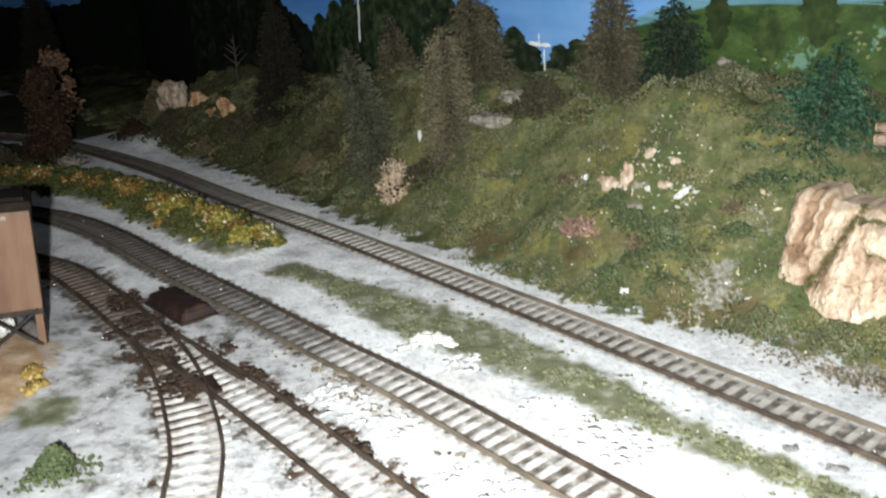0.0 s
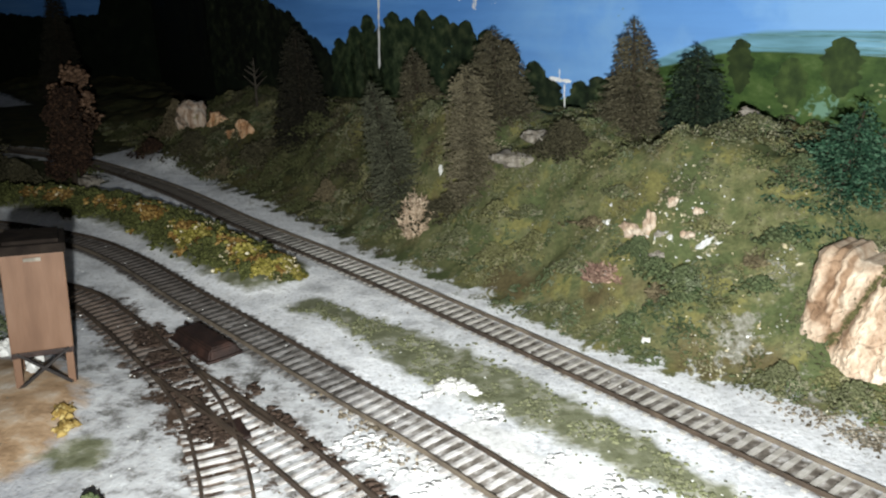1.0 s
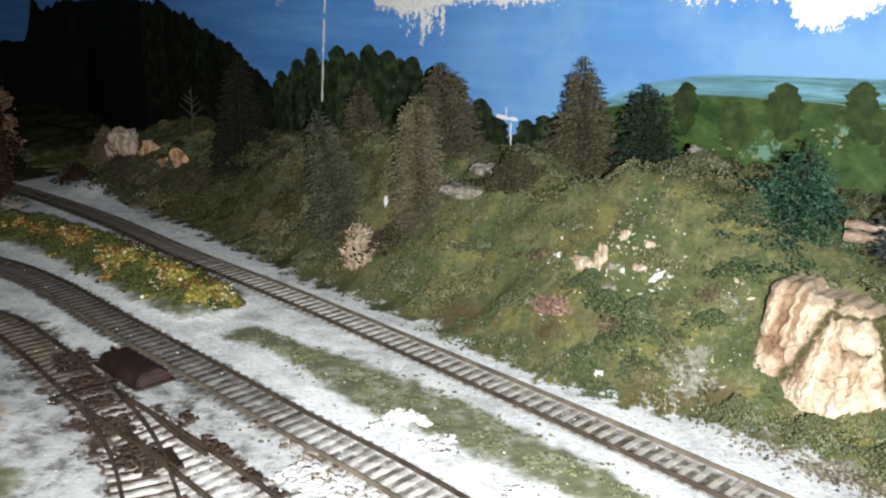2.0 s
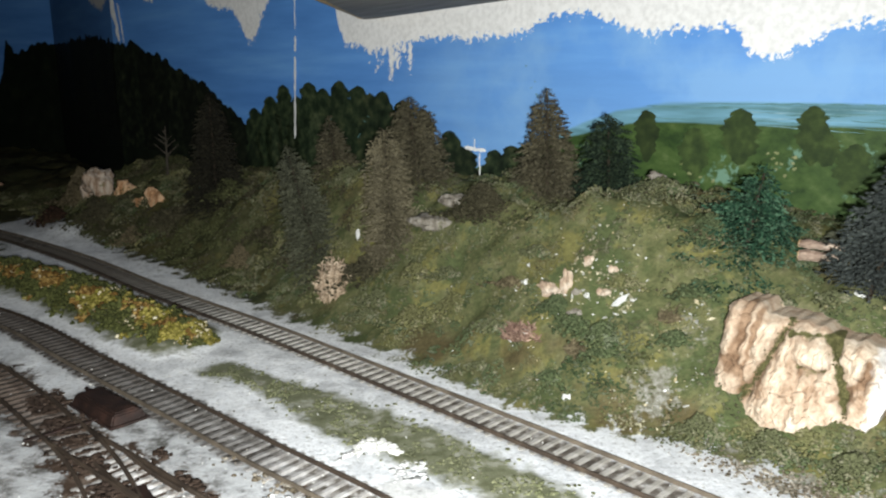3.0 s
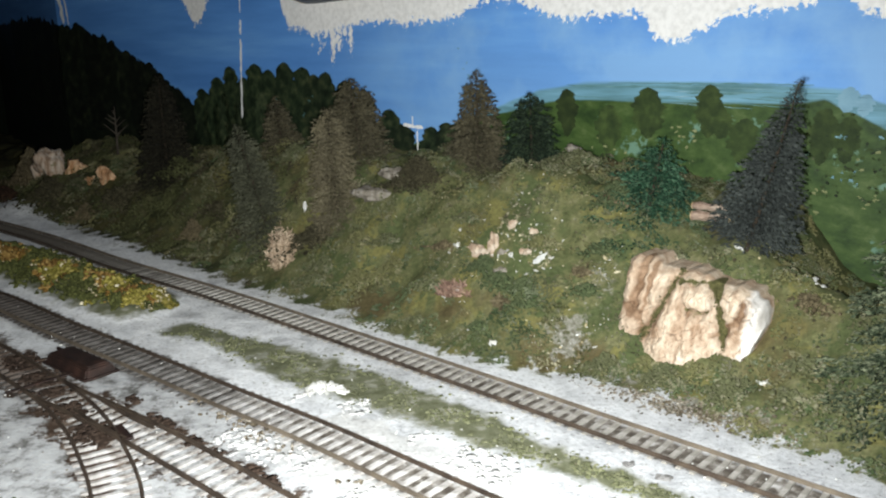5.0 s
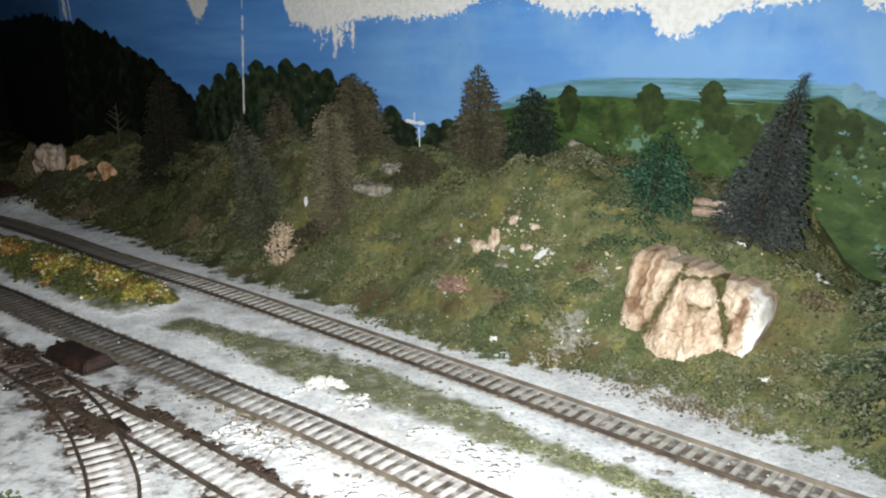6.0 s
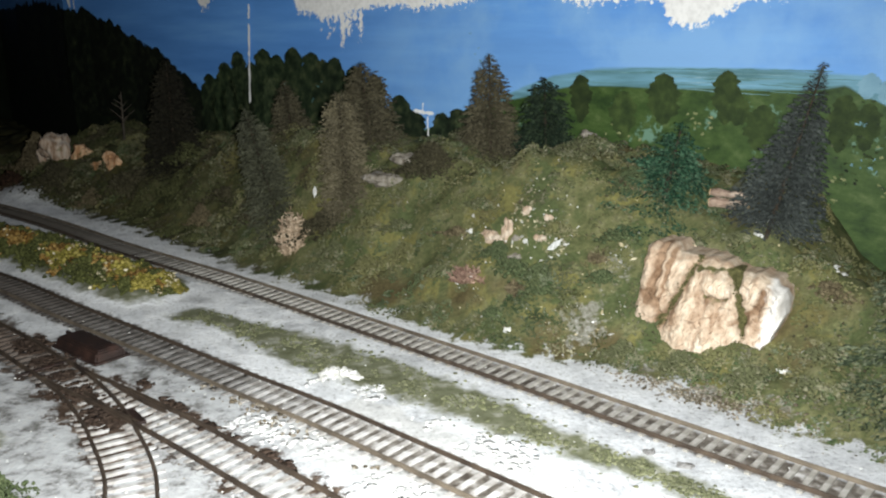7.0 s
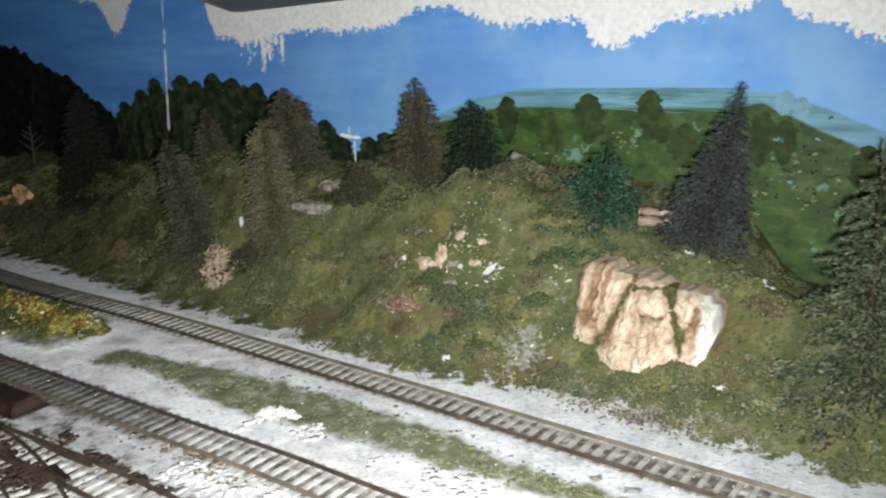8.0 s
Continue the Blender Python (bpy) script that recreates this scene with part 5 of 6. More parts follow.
def hedge():
    """The low hedge of green foam with yellow and orange flowers between the two main tracks."""
    rnd = random.Random(9)
    t = empty("flower_hedge", pose(-0.34, 0.605, BALLAST), "low green hedge dusted with yellow and orange flower foam", "hedge")
    o = Vector(t.matrix_world.translation)
    sets = {"foliage": [], "flower": [], "gold": [], "straw": []}
    n = len(HEDGE)
    for k in range(9500):
        i = rnd.random() * (n - 1.01)
        x, y = HEDGE[int(i)]
        f = i / n
        q = rnd.uniform(-1, 1)
        wide = (0.027 - 0.006 * f) * (0.95 + 0.45 * noise.noise(Vector((x * 70, y * 70, 1.0 if q > 0 else 8.0))))
        px, py = x + N_S[0] * q * wide + rnd.gauss(0, 0.0025), y + N_S[1] * q * wide + rnd.gauss(0, 0.0025)
        lumpy = 0.75 + 0.7 * noise.noise(Vector((px * 85, py * 85, 12.0)))
        z = z_at(px, py) + 0.011 * lumpy * max(0, 1 - q * q) * rnd.uniform(0.4, 1.0)
        tone = noise.noise(Vector((px * 38, py * 38, 2.0))) + 0.5 * noise.noise(Vector((px * 110, py * 110, 5.0))) - 0.55 * abs(q + 0.25) + 0.12
        gold = noise.noise(Vector((px * 60, py * 60, 9.0))) + 0.9 * (f - 0.72)
        tone += 0.30 * max(0, f - 0.72) / 0.28 - 0.40 * max(0, 0.45 - f) / 0.45
        kind = "foliage" if tone < 0.09 else ("gold" if gold > 0.05 else "flower")
        if tone > 0.10 and rnd.random() < 0.06:
            kind = "straw"
        sets[kind].append((Vector((px, py, z)) - o, 0.00135 * rnd.uniform(0.5, 1.5)))
    ex, ey = HEDGE[-1]
    for k in range(1900):
        a = rnd.uniform(0, math.tau)
        q = rnd.random() ** 0.5 * 0.020 * (0.95 + 0.5 * noise.noise(Vector((math.cos(a) * 1.6, math.sin(a) * 1.6, 4.0))))
        px, py = ex + math.cos(a) * q + 0.004, ey + math.sin(a) * q - 0.004
        kind = "gold" if noise.noise(Vector((px * 70, py * 70, 3.0))) > 0.02 else ("flower" if noise.noise(Vector((px * 90, py * 90, 6.0))) > 0.12 else "foliage")
        sets[kind].append((Vector((px, py, z_at(px, py) + 0.010 * max(0, 1 - (q / 0.022) ** 2) * rnd.uniform(0.4, 1.0))) - o, 0.00105 * rnd.uniform(0.5, 1.5)))
    for cx, cy in ((-0.180, 0.500), (-0.176, 0.492), (-0.184, 0.482), (-0.215, 0.515), (-0.238, 0.545), (-0.262, 0.565), (-0.30, 0.60), (-0.225, 0.505)):
        for k in range(12):
            px, py = rnd.gauss(cx, 0.003), rnd.gauss(cy, 0.003)
            sets["straw"].append((Vector((px, py, z_at(px, py) + rnd.uniform(0.004, 0.008))) - o, 0.0007 * rnd.uniform(0.6, 1.5)))
    for k, name, m, lab in (("foliage", "foliage", L_HEDGE, "olive green foam"), ("flower", "orange_foam", L_OCHRE, "rusty orange foam"), ("gold", "yellow_foam", L_GOLD, "yellow-olive foam"), ("straw", "straw_foam", L_STRAW, "pale straw tufts")):
        tagged(clumps(rnd, sets[k], name, m, t), lab, kind="stuff")


hedge()


# ---- rocks ----
def boulder_bm(rnd, w, d, h, ridge=0.25, sub=3, seed=0.0, square=0.55):
    bm = bmesh.new()
    bmesh.ops.create_icosphere(bm, subdivisions=sub, radius=1)
    for v in bm.verts:
        c = v.co.copy()
        big = max(abs(c.x), abs(c.y), abs(c.z))
        c = c.lerp(c / big, square)
        n = noise.noise(Vector((c.x * 1.6 + seed, c.y * 1.6, c.z * 0.6))) * ridge + noise.noise(Vector((c.x * 5 + seed, c.y * 5, c.z * 1.6))) * ridge * 0.45
        c *= 1 + n
        v.co = Vector((c.x * w, c.y * d, c.z * h))
    return bm


def cliff_material():
    """Cream plaster rock, stained brown in its seams, bleached at one end, with moss in the clefts."""
    m, t, b = mat("stained_cast_rock", 0.85, 0, 0.2)
    blot, fine = noise_tex(t, 120, 6, (1.0, 1.0, 0.6), 0.62), noise_tex(t, 420, 4, (1.2, 1.2, 0.6))
    col = ramp(t, blot, [(0.32, (0.25, 0.165, 0.105)), (0.44, (0.38, 0.285, 0.205)), (0.56, (0.46, 0.375, 0.285)), (0.68, (0.54, 0.46, 0.37))])
    col = mix(t, 1.0, col, ramp(t, fine, [(0.3, (0.80, 0.78, 0.75)), (0.6, (1.06, 1.06, 1.06))]), "MULTIPLY")
    brown = ramp(t, noise_tex(t, 150, 5), [(0.3, (0.13, 0.075, 0.042)), (0.65, (0.25, 0.165, 0.105))])
    col = mix(t, edge(t, attr(t, "stain"), blot, 0.55, 0.35), col, brown)
    pale = ramp(t, noise_tex(t, 140, 5), [(0.3, (0.44, 0.41, 0.37)), (0.7, (0.62, 0.60, 0.57))])
    col = mix(t, edge(t, attr(t, "pale"), blot, 0.5, 0.25), col, pale)
    green = ramp(t, fine, [(0.3, (0.040, 0.040, 0.014)), (0.7, (0.105, 0.098, 0.038))])
    col = mix(t, edge(t, attr(t, "moss"), noise_tex(t, 260, 4), 0.55, 0.22), col, green)
    t.links.new(col, b.inputs["Base Color"])
    bump(t, b, math_node(t, "ADD", blot, math_node(t, "MULTIPLY", fine, 0.6)), 0.6, 0.0014)
    return m


def rock_face():
    """A cast rock cliff set in the bank: craggy columns and ledges parted by mossy clefts."""
    t = empty("rock_outcrop", Matrix.Translation((0.1256, 0.3908, 0.0315)) @ Matrix(((WALL_D.x, WALL_N.x, 0), (WALL_D.y, WALL_N.y, 0), (0, 0, 1))).to_4x4(),
              "large cream and brown cast rock face set in the green bank", "rock")
    half, nx, nz = 0.0362, 150, 96
    tops = [(-1.0, 0.0175), (-0.95, 0.0205), (-0.80, 0.0222), (-0.62, 0.0218), (-0.48, 0.0180), (0.02, 0.0176), (0.22, 0.0155), (0.34, 0.0135), (0.60, 0.0140), (0.82, 0.0118), (0.94, 0.0080), (1.0, 0.002)]
    lows = [(-1.0, -0.0145), (-0.72, -0.0150), (-0.60, -0.0165), (-0.50, -0.0225), (-0.25, -0.0245), (0.22, -0.0225), (0.36, -0.0180), (0.62, -0.0145), (0.84, -0.0170), (0.94, -0.0110), (1.0, -0.004)]
    # seams over the face (across -1..1, up 0..1): line, half width, depth, stain, moss
    # fourth seam: its stain and moss paint in the shadow under the ledge
    seams = [([(-0.20, 1.0), (-0.30, 0.75), (-0.42, 0.45), (-0.58, 0.05)], 0.060, 0.0052, 0.7, 0.75), ([(0.31, 1.0), (0.40, 0.72), (0.50, 0.45), (0.56, 0.15)], 0.060, 0.0050, 0.5, 0.95),
             ([(-0.70, 1.0), (-0.72, 0.62), (-0.80, 0.28)], 0.050, 0.0026, 0.9, 0.0), ([(-0.02, 0.62), (0.12, 0.57), (0.29, 0.63)], 0.040, 0.0034, 0.6, 0.7), ([(0.74, 0.82), (0.72, 0.52), (0.60, 0.36)], 0.050, 0.0022, 0.8, 0.0),
             ([(-0.97, 0.34), (-0.80, 0.27), (-0.62, 0.24)], 0.040, 0.0028, 0.7, 0.4), ([(0.02, 0.55), (0.05, 0.3), (0.00, 0.0)], 0.022, 0.0012, 0.5, 0.0), ([(0.24, 0.95), (0.33, 0.70), (0.36, 0.5)], 0.020, 0.0014, 0.3, 0.1),
             ([(-0.55, 0.97), (-0.58, 0.6), (-0.62, 0.3)], 0.030, 0.0015, 0.8, 0.1), ([(-0.15, 0.9), (0.1, 0.93), (0.30, 0.97)], 0.035, 0.0015, 0.3, 0.9), ([(0.40, 0.30), (0.60, 0.26), (0.85, 0.30)], 0.030, 0.0012, 0.5, 0.1)]
    knobs = [(0.09, 0.77, 0.13, 0.13, 0.0032), (-0.47, 0.66, 0.06, 0.12, 0.0022), (0.29, 0.74, 0.035, 0.14, 0.0018), (-0.12, 0.25, 0.24, 0.30, 0.0030), (0.86, 0.55, 0.10, 0.35, 0.0012), (-0.88, 0.70, 0.10, 0.25, 0.0014)]
    U, S = np.meshgrid(np.linspace(-1, 1, nx + 1), np.linspace(0, 1, nz + 1))
    U, S = U.ravel(), S.ravel()
    depth = 0.0085 + 0.0045 * (1 - S) * np.exp(-((U + 0.05) / 0.45) ** 2) + 0.0010 * U
    stain, moss = np.full(len(U), -0.42), np.full(len(U), -0.66)
    stain += 0.30 * np.exp(-((U + 0.75) / 0.25) ** 2) + 0.12 * np.exp(-((U - 0.62) / 0.2) ** 2)
    for line, w, d, st, ms in seams:
        p = np.array(line)
        p = np.concatenate([np.linspace(p[k], p[k + 1], 24) for k in range(len(p) - 1)])
        wob = 0.03 * np.array([noise.noise(Vector((u * 5, q * 7, d * 900))) for u, q in zip(U, S)])
        q = np.exp(-(np.maximum(0, np.min(np.hypot(U[:, None] - p[None, :, 0], 0.75 * (S[:, None] - p[None, :, 1])), axis=1) + wob) / w) ** 2)
        depth -= d * q
        stain += st * q * 0.8
        moss += ms * q
    for u, q, ru, rs, d in knobs:
        depth += d * np.exp(-(((U - u) / ru) ** 4 + ((S - q) / rs) ** 4))
    v, f = [], []
    for k, (u, q) in enumerate(zip(U, S)):
        lo, hi = float(np.interp(u, *zip(*lows))), float(np.interp(u, *zip(*tops)))
        x, z = u * half, lo + (hi - lo) * q
        cell = noise.voronoi(Vector((x * 190, 2.0, z * 120)))
        block_step = noise.cell(Vector(cell[1][0]) * 3.0) * 0.0011
        crack = min(1.0, (cell[0][1] - cell[0][0]) * 5)
        crag = 0.0008 * noise.noise(Vector((x * 160, 1, z * 60))) + 0.0007 * abs(noise.noise(Vector((x * 420, 3, z * 160)))) + 0.0005 * noise.noise(Vector((x * 900, 5, z * 700)))
        rim = (1 - abs(u) ** 16) * (1 - q ** 16)
        out = (depth[k] + block_step - 0.0004 * (1 - crack)) * rim + crag * (0.4 + 0.6 * rim)
        v.append((x + 0.0012 * noise.noise(Vector((z * 350, u, 2.0))), 0.012 * (q - 0.5) - out, z + 0.0012 * noise.noise(Vector((x * 300, 4, q)))))
    for j in range(nz):
        for k in range(nx):
            c = j * (nx + 1) + k
            f.append((c, c + 1, c + nx + 2, c + nx + 1))
    ring = list(range(nx + 1)) + [(j + 1) * (nx + 1) - 1 for j in range(1, nz + 1)] + [nz * (nx + 1) + k for k in range(nx - 1, -1, -1)] + [j * (nx + 1) for j in range(nz - 1, 0, -1)]
    n0 = len(v)
    for c in ring:
        v.append((v[c][0], v[c][1] + 0.020, v[c][2] - 0.001))
    for c in range(len(ring)):
        d = (c + 1) % len(ring)
        f.append((ring[d], ring[c], n0 + c, n0 + d))
    f.append(tuple(range(n0, n0 + len(ring))))
    ob = from_lists("rock_face", v, f, cliff_material(), t, "cream rock with brown seams and a bleached end")
    for name, q in (("stain", stain), ("moss", moss), ("pale", 3.0 * (U - 0.86) + 0.15)):
        ob.data.attributes.new(name, "FLOAT", "POINT").data.foreach_set("value", np.r_[q, np.full(len(ring), -1.0)].astype(np.float32))
    rnd = random.Random(55)
    spots = []
    for line, w, d, st, ms in seams[:2]:
        p = np.array(line)
        for k in range(150):
            q = rnd.random() ** 0.8
            u = float(np.interp(q, p[::-1, 1], p[::-1, 0])) + rnd.gauss(0, 0.022)
            i = int(round(q * nz)) * (nx + 1) + int(round((u + 1) / 2 * nx))
            c = v[i]
            spots.append((Vector((c[0], c[1] - 0.0001, c[2])), rnd.uniform(0.0003, 0.0008)))
    tagged(clumps(rnd, spots, "moss", L_MOSS, t), "olive moss in the clefts", kind="stuff")


rock_face()

STONES = [  # place, half sizes, turn, material, label, lift
    (-0.4030, 0.8360, 0.015, 0.012, 0.013, 20, M_ROCK, "pale grey-tan boulder on the shaded slope", 0.008),
    (-0.3800, 0.8380, 0.009, 0.008, 0.009, 0, M_ROCK_ORANGE, "orange-tan boulder on the shaded slope", -0.001),
    (-0.3335, 0.8060, 0.008, 0.007, 0.009, 30, M_ROCK_ORANGE, "orange-tan boulder on the shaded slope", -0.001),
    (-0.3500, 0.8080, 0.007, 0.006, 0.007, 60, M_ROCK_ORANGE, "orange-tan boulder on the shaded slope", -0.004),
    (-0.4250, 0.8600, 0.010, 0.009, 0.011, 60, M_ROCK, "tan boulder on the shaded slope", 0.008),
    (-0.0450, 0.5540, 0.0160, 0.008, 0.0040, 10, M_ROCK_GREY, "flat pale grey rock slab on the crest", 0.002),
    (-0.0330, 0.5600, 0.010, 0.005, 0.0035, 0, M_ROCK_GREY, "flat pale grey rock slab on the crest", 0.004),
    (0.0305, 0.4660, 0.0026, 0.0024, 0.0070, -20, M_ROCK_TAN, "tan upright rock half buried in turf", 0.000),
    (0.0215, 0.4690, 0.0060, 0.0035, 0.0030, -35, M_ROCK_TAN, "tan rock ledge half buried in turf", 0.001),
    (0.0345, 0.4580, 0.0024, 0.0016, 0.0015, 15, M_ROCK_GREY, "broken grey-white stone in the turf", 0.002),
    (0.0395, 0.4550, 0.0016, 0.0012, 0.0012, 60, M_WHITE, "broken white plaster stone in the turf", 0.001),
    (0.0340, 0.4520, 0.0032, 0.0024, 0.0020, -20, M_ROCK_GREY, "broken grey stone in the turf", 0.001),
    (0.0415, 0.4690, 0.0024, 0.0019, 0.0026, 30, M_ROCK_TAN, "cream rock half buried in turf", 0.001),
    (0.0530, 0.4600, 0.0024, 0.0018, 0.0018, -30, M_ROCK_TAN, "tan rock half buried in turf", 0.001),
    (0.0480, 0.4530, 0.0030, 0.0022, 0.0018, 10, M_ROCK_TAN, "tan rock half buried in turf", 0.001),
    (0.0570, 0.4505, 0.0060, 0.0013, 0.0016, 38, M_PLASTER, "long white plaster flake lying on the turf", 0.002),
    (0.0100, 0.4830, 0.0015, 0.0012, 0.0014, 10, M_WHITE, "broken white plaster stone in the turf", 0.001),
    (0.0050, 0.4840, 0.0012, 0.0010, 0.0012, 40, M_WHITE, "broken white plaster stone in the turf", 0.001),
    (0.0100, 0.4560, 0.0018, 0.0014, 0.0022, 10, M_WHITE, "broken white plaster stone in the turf", 0.001),
    (0.0018, 0.4595, 0.0016, 0.0012, 0.0024, 10, M_WHITE, "broken white plaster stone in the turf", 0.001),
    (0.0275, 0.4150, 0.0016, 0.0012, 0.0014, 10, M_WHITE, "broken white plaster stone in the turf", 0.001),
    (0.1530, 0.4065, 0.0020, 0.0011, 0.0009, -20, M_WHITE, "flat white chip under the slate conifer", 0.001),
    (0.1780, 0.3880, 0.0028, 0.0011, 0.0010, -40, M_WHITE, "flat white chip under the slate conifer", 0.001),
    (0.1490, 0.3520, 0.0026, 0.0009, 0.0008, -10, M_WHITE, "flat white chip beside the rock face", 0.001),
    (-0.4380, 0.6960, 0.008, 0.006, 0.006, 0, M_ROCK_GREY, "pale rock beside the track bend", 0.004),
    (-0.4560, 0.7240, 0.009, 0.005, 0.004, 20, M_ROCK_GREY, "pale rock beside the track bend", 0.002),
    (-0.2830, 0.3760, 0.005, 0.004, 0.004, 20, M_WHITE, "white plaster rock behind the tower", 0.004),
    (-0.2540, 0.3560, 0.004, 0.004, 0.005, 20, M_WHITE, "small white rock under the tower", 0.003),
    (-0.0612, 0.3690, 0.0040, 0.0032, 0.0022, 10, M_WHITE, "lumpy white plaster stone beside the middle track", 0.0005),
    (-0.0562, 0.3668, 0.0036, 0.0030, 0.0024, 60, M_WHITE, "lumpy white plaster stone beside the middle track", 0.0005),
    (-0.0550, 0.3722, 0.0044, 0.0026, 0.0018, -30, M_WHITE, "lumpy white plaster stone beside the middle track", 0.0005),
    (-0.0510, 0.3690, 0.0030, 0.0024, 0.0016, 20, M_WHITE, "lumpy white plaster stone beside the middle track", 0.0005),
    (-0.0635, 0.3645, 0.0028, 0.0022, 0.0012, 80, M_WHITE, "lumpy white plaster stone beside the middle track", 0.0005),
    (-0.0480, 0.3650, 0.0024, 0.0020, 0.0012, 0, M_WHITE, "lumpy white plaster stone beside the middle track", 0.0005),
    (-0.0590, 0.3745, 0.0022, 0.0020, 0.0014, 40, M_WHITE, "lumpy white plaster stone beside the middle track", 0.0005),
    (-0.1010, 0.5880, 0.0011, 0.0010, 0.0028, 20, M_WHITE, "upright white chip on the slope", 0.004),
    (0.0830, 0.5150, 0.0060, 0.0030, 0.0022, -30, M_ROCK_GREY, "pale flat rock on the crest", 0.008),
    (0.0750, 0.2950, 0.0024, 0.0018, 0.0010, 0, M_ROCK_DARK, "small dark clod on the ballast", 0.0005),
    (0.0860, 0.2850, 0.0032, 0.0016, 0.0009, -20, M_ROCK_DARK, "small dark clod on the ballast", 0.0005),
]
for k, (x, y, w, d, h, rz, m, lab, lift) in enumerate(STONES):
    rnd = random.Random(k)
    ob = part("rock", boulder_bm(rnd, w, d, h, 0.60 if w > 0.008 else 0.95, 4 if w > 0.008 else 3, k * 3.3, 0.22 if w > 0.008 else 0.1), m, smooth=w > 0.008)
    ob.matrix_world = pose(x, y, z_at(x, y) + lift, rnd.uniform(-12, 12), rnd.uniform(-12, 12), rz)
    tagged(ob, lab, "rock", "rocks of the layout")


def chips():
    """Loose white and straw flecks sprinkled over the bank."""
    rnd = random.Random(77)
    white, straw = [], []
    heart = [(0.038, 0.462, 0.016, 60), (0.058, 0.452, 0.012, 30), (0.012, 0.478, 0.012, 22), (0.045, 0.470, 0.030, 60), (0.088, 0.430, 0.010, 24), (0.070, 0.405, 0.016, 40), (0.02, 0.43, 0.05, 24), (0.085, 0.42, 0.04, 22), (0.10, 0.37, 0.03, 20), (0.05, 0.40, 0.03, 26), (-0.03, 0.52, 0.05, 10), (-0.2, 0.68, 0.1, 10), (-0.1, 0.6, 0.05, 6), (0.16, 0.40, 0.03, 10), (0.14, 0.33, 0.03, 16), (0.2, 0.3, 0.04, 10)]
    for x, y, r, n in heart:
        for k in range(n):
            px, py = rnd.gauss(x, r * 0.55), rnd.gauss(y, r * 0.45)
            s = px * N_S[0] + py * N_S[1]
            if s < 0.33:
                continue
            ln = rnd.uniform(0.0008, 0.0022) * (2.2 if rnd.random() < 0.16 and r < 0.02 else 1)
            d = Vector((rnd.gauss(0, 1), rnd.gauss(0, 1), rnd.gauss(0.2, 0.5)))
            item = (Vector((px, py, z_at(px, py) + 0.0010)), d, ln, ln * rnd.uniform(0.2, 0.42))
            (white if rnd.random() < 0.4 else straw).append(item)
    for x, y, n in ((0.0585, 0.4500, 9), (0.052, 0.447, 4), (0.1545, 0.4130, 5), (0.1530, 0.3520, 4), (0.183, 0.385, 4), (0.019, 0.432, 4)):
        for k in range(n):
            p = Vector((rnd.gauss(x, 0.0022), rnd.gauss(y, 0.0014), 0))
            p.z = z_at(p.x, p.y) + 0.0012
            ln = rnd.uniform(0.0022, 0.0042)
            white.append((p, Vector((rnd.gauss(0.8, 0.6), rnd.gauss(0, 0.6), rnd.gauss(0.1, 0.3))), ln, ln * rnd.uniform(0.18, 0.30)))
    tagged(blades(rnd, white, "stone_chips", M_WHITE, None), "loose white plaster crumbs scattered over the turf", "stone chips", kind="stuff")
    tagged(blades(rnd, straw, "straw_flecks", L_STRAW, None), "loose straw-coloured flecks scattered over the turf", "straw", kind="stuff")


chips()


